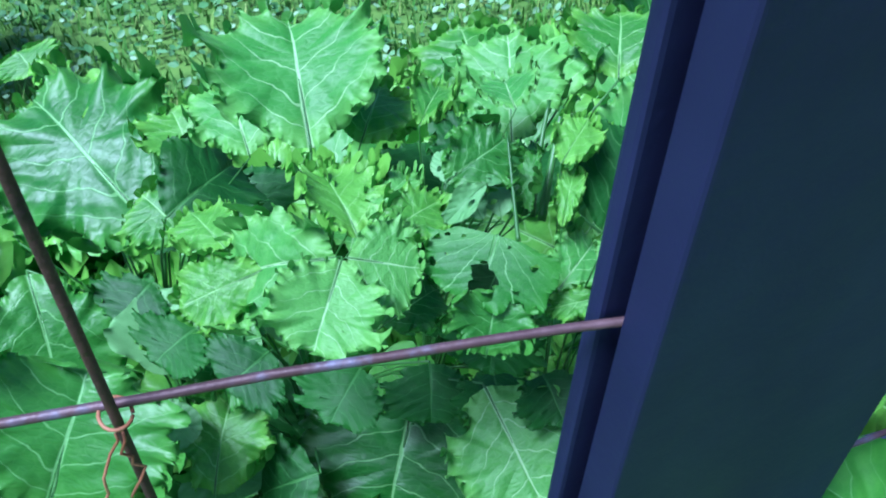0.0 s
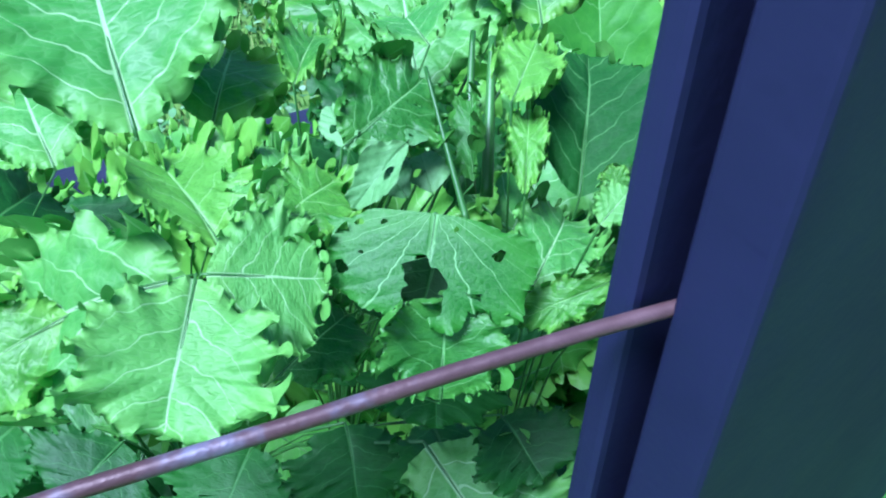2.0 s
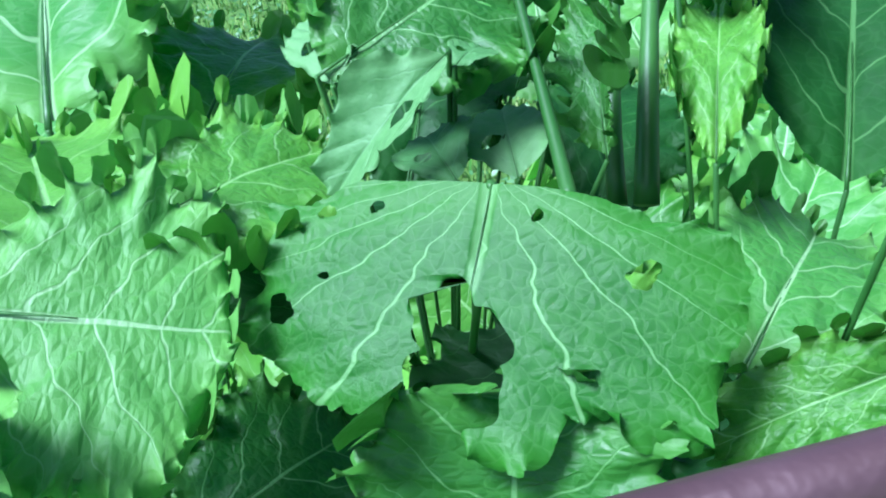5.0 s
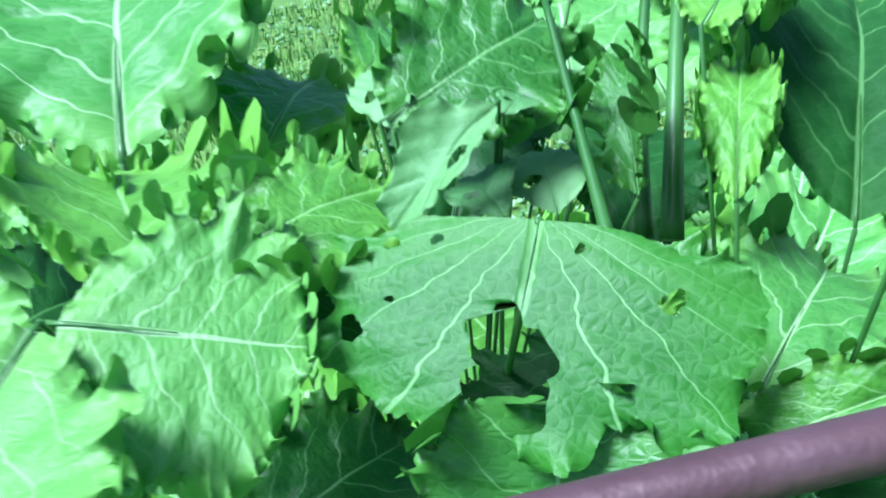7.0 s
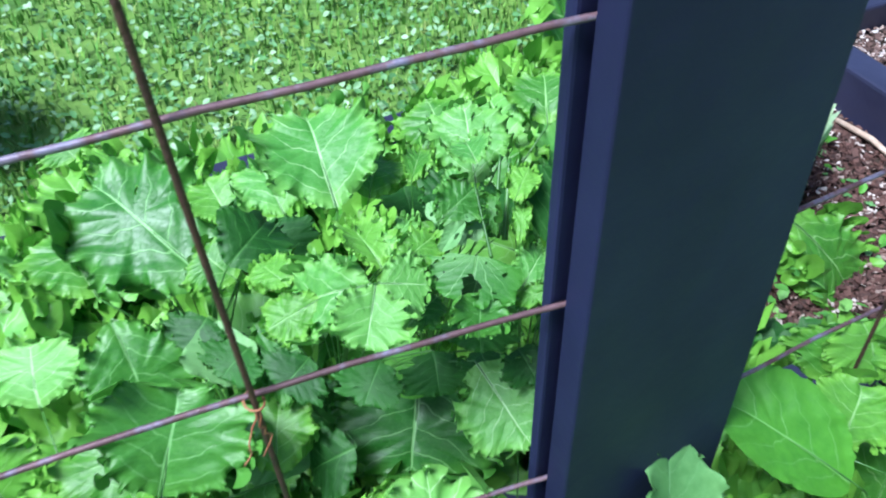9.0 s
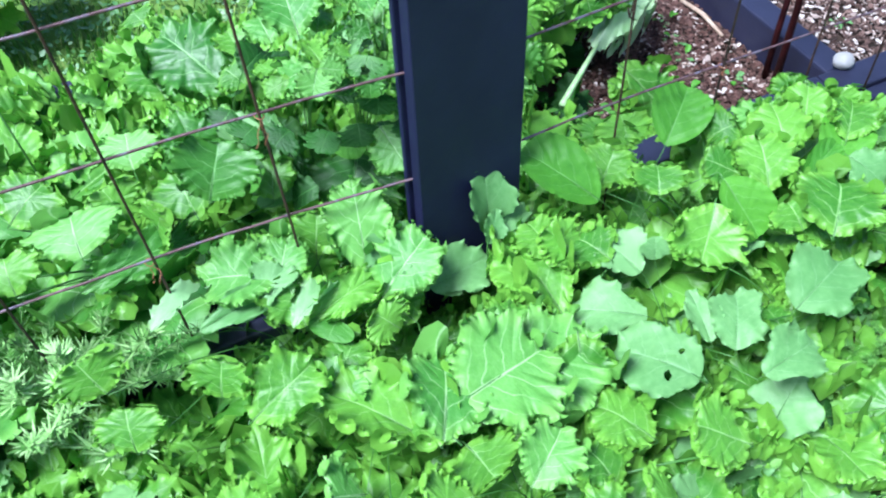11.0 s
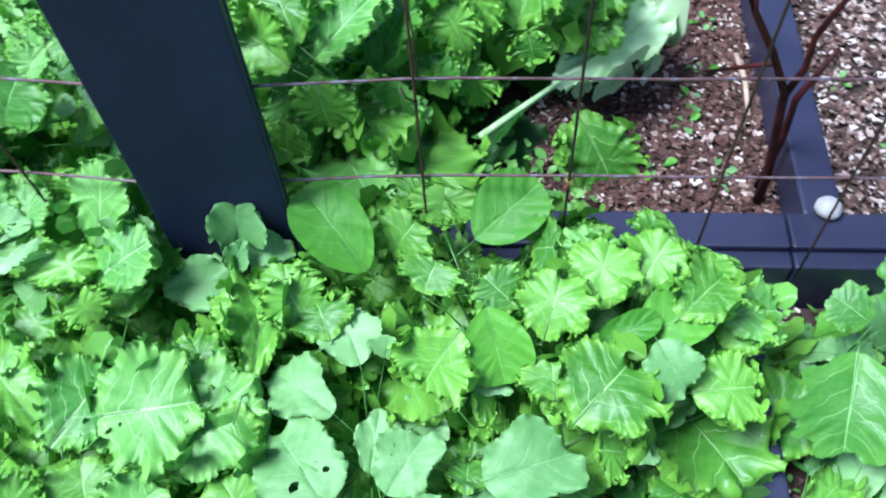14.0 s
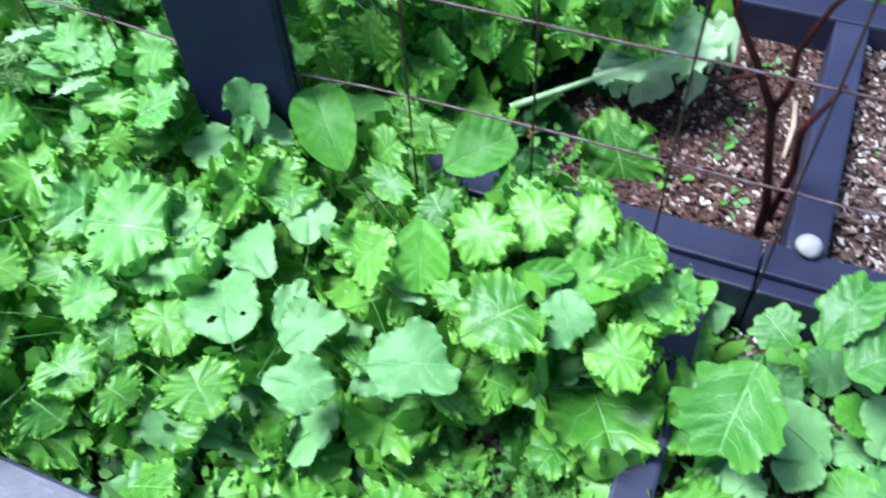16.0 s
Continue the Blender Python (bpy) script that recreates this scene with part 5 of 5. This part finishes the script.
key_leaf(weed_mustard, PALELEAF, (-0.263, -0.118, 0.190), (-0.195, -0.055, 0.210), 0.031, (0.1, 0.4, 0.9))
key_leaf(weed_mustard, CURLYK[1], (-0.245, -0.100, 0.170), (-0.146, -0.095, 0.220), 0.049, (-0.25, -0.45, 0.85))
key_leaf(weed_mustard, BLUEK[1], (-0.365, -0.058, 0.170), (-0.264, -0.064, 0.220), 0.039, (-0.25, -0.45, 0.85))
key_leaf(weed_mustard, BLUEK[2], (-0.306, -0.047, 0.170), (-0.246, -0.045, 0.220), 0.048, (-0.25, -0.45, 0.85))
key_leaf(weed_mustard, BLUEK[0], (-0.159, -0.074, 0.170), (-0.093, -0.056, 0.220), 0.060, (-0.25, -0.45, 0.85))
key_leaf(weed_mustard, CURLYK[3], (-0.193, -0.012, 0.170), (-0.130, 0.020, 0.220), 0.066, (-0.25, -0.45, 0.85))
key_leaf(weed_mustard, BLUEK[1], (-0.093, -0.090, 0.130), (-0.001, -0.093, 0.170), 0.064, (-0.25, -0.45, 0.85))
key_leaf(weed_mustard, PALEK[3], (-0.263, -0.214, 0.150), (-0.232, -0.169, 0.190), 0.077, (-0.25, -0.45, 0.85))
key_leaf(weed_mustard, CURLYK[2], (-0.281, -0.012, 0.170), (-0.245, 0.001, 0.220), 0.061, (-0.25, -0.45, 0.85))
key_leaf(weed_mustard, CURLYK[0], (-0.341, -0.196, 0.170), (-0.258, -0.181, 0.220), 0.078, (-0.25, -0.45, 0.85))
key_leaf(weed_mustard, CURLYK[1], (-0.141, -0.135, 0.140), (-0.163, -0.138, 0.180), 0.067, (-0.25, -0.45, 0.85))
key_leaf(weed_mustard, CURLYK[3], (-0.467, -0.093, 0.170), (-0.485, -0.079, 0.220), 0.087, (-0.25, -0.45, 0.85))
key_leaf(weed_mustard, CURLYK[2], (-0.454, -0.179, 0.170), (-0.454, -0.159, 0.220), 0.076, (-0.25, -0.45, 0.85))
key_leaf(weed_mustard, CURLYK[0], (-0.357, -0.154, 0.170), (-0.349, -0.145, 0.220), 0.073, (-0.25, -0.45, 0.85))
key_leaf(weed_mustard, CURLYK[1], (-0.241, -0.174, 0.140), (-0.200, -0.140, 0.180), 0.061, (-0.25, -0.45, 0.85))
key_leaf(weed_mustard, CURLYK[2], (-0.115, -0.002, 0.170), (-0.108, -0.007, 0.220), 0.046, (-0.25, -0.45, 0.85))
key_leaf(weed_mustard, LOBEK[1], (-0.112, -0.007, 0.130), (-0.058, -0.056, 0.150), 0.046, (-0.25, -0.45, 0.85))

# ---- the back bed beside the mulch ----
LYING = leaf_mesh("lying_leaf", 500, UNDER, around=260, rings=14, width=0.33, top=0.6, frill=0.1, teeth=0.16, lobes=0.1, curls=11.0, cup=0.1, bend=-0.08, stalk=0.38, rib=0.02, stem=RIB)
fallen = plant_at("mustard_plant", "mustard plant with a long pale leaf lying over the mulch", "leafy plant", 0.285, 0.235, -0.02, "plants of the back bed")
leaf(LYING, fallen, aim((0.285, 0.215, 0.05), (0.56, 0.41, 0.12), (0.3, 0.5, -0.8), 0.3))
leaf(NEARC[1], fallen, aim((0.42, 0.265, 0.055), (0.50, 0.145, 0.0), (-0.1, -0.3, 1), 0.17))
leaf(NEARC[2], fallen, aim((0.40, 0.26, 0.03), (0.455, 0.19, 0.0), (0.2, -0.3, 1), 0.1))
rngt = np.random.RandomState(77)
for x, y, h in ((0.33, 0.5, 0.3), (0.2, 0.42, 0.33), (0.25, 0.52, 0.3), (0.1, 0.34, 0.3), (0.1, 0.12, 0.2)):
    rosette("mustard_plant", "tall bright mustard plant with tightly curled leaf edges", "leafy plant", "plants of the back bed", x, y, -0.02, rngt, TALLS, 7, (h - 0.1, h), (45, 80), 1.0)


def chips(name, label, x0, x1, y0, y1, z, count, seed, size=(0.004, 0.02), mat=CHIPS, avoid=lambda x, y: False):
    """Loose chips of bark, small uneven slabs lying at all angles."""
    rng = np.random.RandomState(seed)
    vs, fs = [], []
    for _ in range(count):
        x, y = rng.uniform(x0, x1), rng.uniform(y0, y1)
        if avoid(x, y):
            continue
        a = rng.uniform(*size) * rng.uniform(0.5, 1)
        b, c = a * rng.uniform(0.25, 0.7), a * rng.uniform(0.08, 0.2)
        m = Euler((rng.uniform(-0.5, 0.5), rng.uniform(-0.5, 0.5), rng.uniform(0, 6.3))).to_matrix()
        k = len(vs)
        for sx, sy, sz in ((-1, -1, -1), (1, -1, -1), (1, 1, -1), (-1, 1, -1), (-1, -1, 1), (1, -1, 1), (1, 1, 1), (-1, 1, 1)):
            v = m @ Vector((sx * a * rng.uniform(0.7, 1), sy * b * rng.uniform(0.6, 1), sz * c))
            vs.append((x + v.x, y + v.y, z + 0.005 + v.z + rng.uniform(0, 0.003)))
        for q in ((0, 3, 2, 1), (4, 5, 6, 7), (0, 1, 5, 4), (1, 2, 6, 5), (2, 3, 7, 6), (3, 0, 4, 7)):
            fs.append(tuple(k + i for i in q))
    ob = new(name, mesh_of(name, vs, fs, [mat], smooth=False))
    return tagged(ob, label, "mulch", kind="stuff")


PALECHIPS = island_material("pale bark chips", [(0.0, (0.04, 0.022, 0.017)), (1.0, (0.68, 0.62, 0.58)), (0.45, (0.09, 0.047, 0.037)), (0.72, (0.2, 0.125, 0.1)), (0.85, (0.44, 0.36, 0.32))], 0.8)
chips("bark_mulch", "dark brown bark mulch with scattered pale chips", 0.36, 0.713, 0.09, FAR_Y, -0.026, 9000, 5, (0.002, 0.009))
chips("pale_mulch", "pale and brown bark chips on dark soil", 0.77, 1.7, 0.09, FAR_Y, 0.004, 15000, 6, (0.002, 0.009), PALECHIPS)
chips("front_mulch", "dark bark chips between the front plants", -0.9, 0.59, FRONT_Y, -0.01, -0.04, 6000, 7, (0.002, 0.007))
chips("side_mulch", "bark chips with pale flecks in the side bed", 0.642, 1.6, FRONT_Y, -0.01, -0.04, 6000, 8, (0.002, 0.007), PALECHIPS)
chips("fibrous_litter", "reddish fibrous litter along the divider", 0.4, 0.592, FRONT_Y, -0.2, -0.036, 900, 9, (0.006, 0.016))


def stick():
    e = tagged(new("fallen_stick"), "pale peeled stick lying on the mulch", "stick")
    tube_part("wood", [(0.690, 0.443, -0.012), (0.695, 0.382, -0.008), (0.692, 0.315, -0.014)], [0.004, 0.0045, 0.003], plain_material("pale peeled wood", (0.42, 0.3, 0.22), (0.6, 0.48, 0.38), 40.0, 0.7, 0.5, 150.0), e, 8)


stick()
rngs = np.random.RandomState(61)
for x, y, z in ((0.636, 0.414, -0.022), (0.609, 0.351, -0.022), (0.634, 0.211, -0.022), (0.653, 0.524, -0.022), (0.597, 0.302, -0.022), (0.547, 0.222, -0.022), (0.879, 0.231, 0.006), (0.825, 0.363, 0.006), (1.014, 0.290, 0.006)):
    rosette("weed_seedling", "tiny green weed seedling in the bark mulch", "weed", "seedlings in the mulch", x, y, z, rngs, BLUES + SMOOTHS, 6, (0.018, 0.035), (15, 60), 0.9, 0.002)


def blades(name, label, count, seed, area, z, height, mat, lean=0.6, wide=0.0022):
    rng = np.random.RandomState(seed)
    vs, fs = [], []
    for _ in range(count):
        x, y = area(rng)
        a, h = rng.uniform(0, 6.283), rng.uniform(*height)
        dx, dy = math.cos(a), math.sin(a)
        l = rng.uniform(0.1, lean) * h
        w = wide * rng.uniform(0.6, 1.4)
        k = len(vs)
        vs += [(x - dy * w, y + dx * w, z), (x + dy * w, y - dx * w, z), (x + dx * l * 0.4 + dy * w * 0.8, y + dy * l * 0.4 - dx * w * 0.8, z + h * 0.6), (x + dx * l * 0.4 - dy * w * 0.8, y + dy * l * 0.4 + dx * w * 0.8, z + h * 0.6), (x + dx * l, y + dy * l, z + h)]
        fs += [(k, k + 1, k + 2, k + 3), (k + 3, k + 2, k + 4)]
    ob = new(name, mesh_of(name, vs, fs, [mat]))
    return tagged(ob, label, "grass", kind="stuff")


def lawn_area(rng):
    y = FAR_Y + 0.075 + 2.2 * rng.uniform() ** 1.6
    return rng.uniform(-1.6 - y * 0.4, 1.7 + y * 0.3), y


blades("lawn_grass", "short mown grass of the lawn", 52000, 31, lawn_area, -0.07, (0.012, 0.035), GRASS)


def leaflets(name, label, count, seed, area, z, size, mat, height, category="weed", cup=0.3):
    """Countless small leaves, each a folded lozenge, lying and standing at all angles."""
    rng = np.random.RandomState(seed)
    vs, fs = [], []
    for _ in range(count):
        x, y = area(rng)
        r = rng.uniform(*size)
        m = (Euler((rng.uniform(-0.7, 0.7), rng.uniform(-0.7, 0.7), rng.uniform(0, 6.3)))).to_matrix()
        o = Vector((x, y, z + rng.uniform(*height)))
        k = len(vs)
        for px, py, pz in ((0, -1, 0), (0.55, -0.35, cup * 0.5), (0.6, 0.35, cup * 0.5), (0, 1, 0), (-0.6, 0.35, cup * 0.5), (-0.55, -0.35, cup * 0.5)):
            vs.append(tuple(o + m @ (Vector((px, py, pz)) * r)))
        fs += [(k, k + 1, k + 2, k + 3), (k, k + 3, k + 4, k + 5)]
    ob = new(name, mesh_of(name, vs, fs, [mat]))
    return tagged(ob, label, category, kind="stuff")


def lawn_weeds(rng):
    while True:
        x, y = lawn_area(rng)
        if noise.noise(Vector((x * 2.2, y * 2.2, 3))) > -0.12:
            return x, y


leaflets("lawn_weeds", "pale small-leaved weeds spread through the lawn", 17000, 32, lawn_weeds, -0.06, (0.004, 0.0095), CLOVER, (0.0, 0.025))
leaflets("low_weeds", "small round weed leaves between the plants", 1500, 33, lambda r: (r.uniform(-0.9, 0.59), r.uniform(FRONT_Y, -0.01)), -0.03, (0.005, 0.011), WEED, (0.0, 0.05))
leaflets("side_weeds", "small round weed leaves in the side bed", 900, 35, lambda r: (r.uniform(0.645, 1.2), r.uniform(FRONT_Y, -0.01)), -0.035, (0.005, 0.012), WEED, (0.0, 0.035))
leaflets("back_weeds", "small weed leaves at the foot of the back bed", 500, 36, lambda r: (r.uniform(-0.5, 0.45), r.uniform(0.09, 0.25)), -0.025, (0.005, 0.012), WEED, (0.0, 0.06))


def feathery(x, y, z, size, seed, label, mat=None):
    """A weed with finely cut leaves: thin branching stalks with rows of narrow leaflets."""
    rng = np.random.RandomState(seed)
    e = plant_at("feathery_weed", label, "weed", x, y, z, "feathery weeds of the front bed")
    for s in range(7):
        a, el = rng.uniform(0, 6.28), rng.uniform(0.5, 1.4)
        d = Vector((math.cos(a) * math.cos(el), math.sin(a) * math.cos(el), math.sin(el)))
        ln = size * rng.uniform(0.6, 1.0)
        pts = [d * ln * i / 6 + Vector((0, 0, -0.25 * ln * (i / 6) ** 2)) for i in range(7)]
        vs, fs = tube(pts, [0.0011 * (1.2 - i / 7) for i in range(7)], 5)
        nstalk = len(fs)
        vs = [tuple(v) for v in vs]
        for i in range(44):
            q = 0.15 + 0.85 * i / 44
            p = d * ln * q + Vector((0, 0, -0.25 * ln * q * q))
            o = Vector((rng.uniform(-1, 1), rng.uniform(-1, 1), rng.uniform(-0.2, 0.8))).normalized()
            l, w = size * rng.uniform(0.07, 0.14), size * 0.006
            sd = o.cross(d).normalized() * w
            for br in (0.0, 0.6, -0.6):
                o2 = (o + d * 0.5 + sd.normalized() * br).normalized()
                k = len(vs)
                vs += [tuple(p - sd), tuple(p + sd), tuple(p + o2 * l * 0.6 + sd * 1.2), tuple(p + o2 * l), tuple(p + o2 * l * 0.6 - sd * 1.2)]
                fs.append((k, k + 1, k + 2, k + 3, k + 4))
        ob = new("frond", mesh_of("frond", vs, fs, [mat or WEED]))
        ob.parent = e
    return e


feathery(-0.55, -0.03, 0.03, 0.2, 41, "pale feathery weed with finely cut leaves beside the rail", FEATHER)
feathery(-0.57, -0.01, 0.08, 0.2, 42, "pale feathery weed with finely cut leaves", FEATHER)
feathery(-0.53, 0.0, 0.03, 0.2, 44, "pale feathery weed with finely cut leaves", FEATHER)
feathery(-0.48, -0.02, 0.08, 0.2, 45, "pale feathery weed with finely cut leaves beside the rail", FEATHER)
feathery(0.325, -0.1, 0.08, 0.12, 43, "feathery weed rising through the mustard leaves")
for i, (x, y) in enumerate(((0.42, -0.36), (0.48, -0.3), (0.52, -0.4), (0.46, -0.44), (0.53, -0.25), (0.38, -0.45), (0.55, -0.33), (0.5, -0.36), (0.44, -0.39), (0.56, -0.44), (0.41, -0.31), (0.5, -0.47), (0.57, -0.38), (0.45, -0.25))):
    feathery(x, y, -0.035, 0.1, 50 + i, "small feathery weed by the bed divider")


# ---- canes, stone, ribbon, flower, sapling ----
def red_cane():
    e = tagged(new("shrub_cane"), "dark red pruned shrub canes rising from the mulch", "shrub")
    tube_part("main_cane", [(0.684, 0.159, -0.035), (0.679, 0.155, 0.05), (0.66, 0.14, 0.15), (0.645, 0.13, 0.235), (0.61, 0.124, 0.31), (0.575, 0.122, 0.37), (0.57, 0.14, 0.42)], [0.0075, 0.0065, 0.006, 0.0056, 0.0045, 0.004, 0.003], CANE, e, 9)
    tube_part("branch", [(0.646, 0.131, 0.23), (0.655, 0.128, 0.28), (0.65, 0.125, 0.33), (0.668, 0.122, 0.40), (0.70, 0.12, 0.46)], [0.0048, 0.0044, 0.004, 0.0034, 0.0024], CANE, e, 8)
    tube_part("branch", [(0.69, 0.19, -0.03), (0.70, 0.2, 0.08), (0.69, 0.19, 0.16), (0.72, 0.2, 0.24)], [0.006, 0.0055, 0.005, 0.003], CANE, e, 8)
    tube_part("twig", [(0.575, 0.122, 0.37), (0.56, 0.13, 0.40), (0.555, 0.15, 0.44)], [0.003, 0.0025, 0.0015], CANE, e, 6)
    tube_part("twig", [(0.62, 0.126, 0.29), (0.6, 0.15, 0.26), (0.57, 0.2, 0.2)], [0.0035, 0.003, 0.002], CANE, e, 6)


red_cane()


def stone():
    bm = bmesh.new()
    bmesh.ops.create_icosphere(bm, subdivisions=3, radius=1.0)
    for v in bm.verts:
        k = 1 + 0.13 * noise.noise(v.co * 1.4) + 0.03 * noise.noise(v.co * 4)
        v.co = Vector((v.co.x * 0.018 * k, v.co.y * 0.016 * k, v.co.z * 0.014 * k))
    for f in bm.faces:
        f.smooth = True
    ob = new("stone", bpy.data.meshes.new("stone"))
    bm.to_mesh(ob.data)
    bm.free()
    ob.data.materials.append(STONE)
    ob.location = (0.742, 0.086, 0.067)
    tagged(ob, "pale rounded stone resting on the timber corner", "stone")


stone()


def ribbon():
    """A pale blue plastic ribbon knotted round the wire."""
    e = tagged(new("plastic_ribbon"), "pale blue plastic ribbon knotted round the wire", "ribbon")
    for k, (ax, az, r) in enumerate(((0.0, 0.0, 0.016), (0.5, 0.4, 0.02), (-0.6, 0.8, 0.018))):
        vs, fs = [], []
        for i in range(15):
            a = 2 * math.pi * i / 14
            c = Vector((0.553 + r * math.cos(a) * 0.9 + ax * 0.01, 0.002 + 0.6 * r * math.sin(a + az), 0.556 + r * 0.8 * math.sin(a) * math.cos(az) + 0.004 * math.sin(3 * a)))
            for s in (-1, 1):
                vs.append((c.x + s * 0.001, c.y + s * 0.0035, c.z + s * 0.0015))
        for i in range(14):
            fs.append((2 * i, 2 * i + 1, 2 * i + 3, 2 * i + 2))
        ob = new("loop", mesh_of("loop", vs, fs, [BLUE]))
        ob.parent = e
    for k in range(2):
        vs, fs = [], []
        for i in range(8):
            c = Vector((0.553 + (0.012 + 0.006 * i) * (1 if k else -1), -0.004 - 0.002 * i, 0.556 - 0.003 * i * (1.2 - k) + 0.003 * math.sin(i)))
            vs += [(c.x, c.y - 0.003, c.z + 0.002), (c.x, c.y + 0.003, c.z - 0.002)]
        for i in range(7):
            fs.append((2 * i, 2 * i + 1, 2 * i + 3, 2 * i + 2))
        ob = new("tail", mesh_of("tail", vs, fs, [BLUE]))
        ob.parent = e


ribbon()


def chive(x, y, z):
    e = tagged(new("chive_flower"), "round purple chive bloom on a thin green stalk", "flower")
    tube_part("stalk", [(x + 0.03, y, -0.05), (x + 0.01, y, z * 0.5), (x, y, z)], [0.002, 0.0018, 0.0015], STALK, e, 6)
    rng = np.random.RandomState(4)
    vs, fs = [], []
    for i in range(160):
        d = Vector(rng.normal(size=3)).normalized()
        c = Vector((x, y, z)) + d * 0.012
        s1 = d.orthogonal().normalized() * 0.0022
        k = len(vs)
        vs += [tuple(c - d * 0.006), tuple(c + s1), tuple(c + d * 0.005), tuple(c - s1)]
        fs.append((k, k + 1, k + 2, k + 3))
    ob = new("bloom", mesh_of("bloom", vs, fs, [PURPLE]))
    ob.parent = e


chive(-0.495, 0.295, 0.34)


def sapling(x, y, z):
    e = tagged(new("maple_sapling"), "yellow green sapling with lobed leaves at the lawn edge", "tree")
    rng = np.random.RandomState(8)
    lm = leaf_mesh("lobed_leaf", 600, MAPLE, width=0.9, top=0.5, frill=0.02, teeth=0.2, lobes=0.25, cup=0.1, bend=0.5, stalk=0.3)
    for k in range(5):
        a = rng.uniform(0, 6.28)
        top = Vector((x + 0.11 * math.cos(a), y + 0.1 * math.sin(a), z + rng.uniform(0.16, 0.26)))
        tube_part("stem", [(x, y, z), tuple(Vector((x, y, z)).lerp(top, 0.5) + Vector((0, 0, 0.04))), tuple(top)], [0.005, 0.004, 0.002], CANE, e, 6)
        for i in range(11):
            p = Vector((x, y, z)).lerp(top, rng.uniform(0.45, 1.0))
            b = rng.uniform(0, 6.28)
            tip = p + Vector((math.cos(b), math.sin(b), rng.uniform(-0.4, 0.4))) * rng.uniform(0.07, 0.12)
            leaf(lm, e, aim(p, tip, (0, -0.4, 1), rng.uniform(0.08, 0.11)))


sapling(-0.58, 1.03, -0.07)
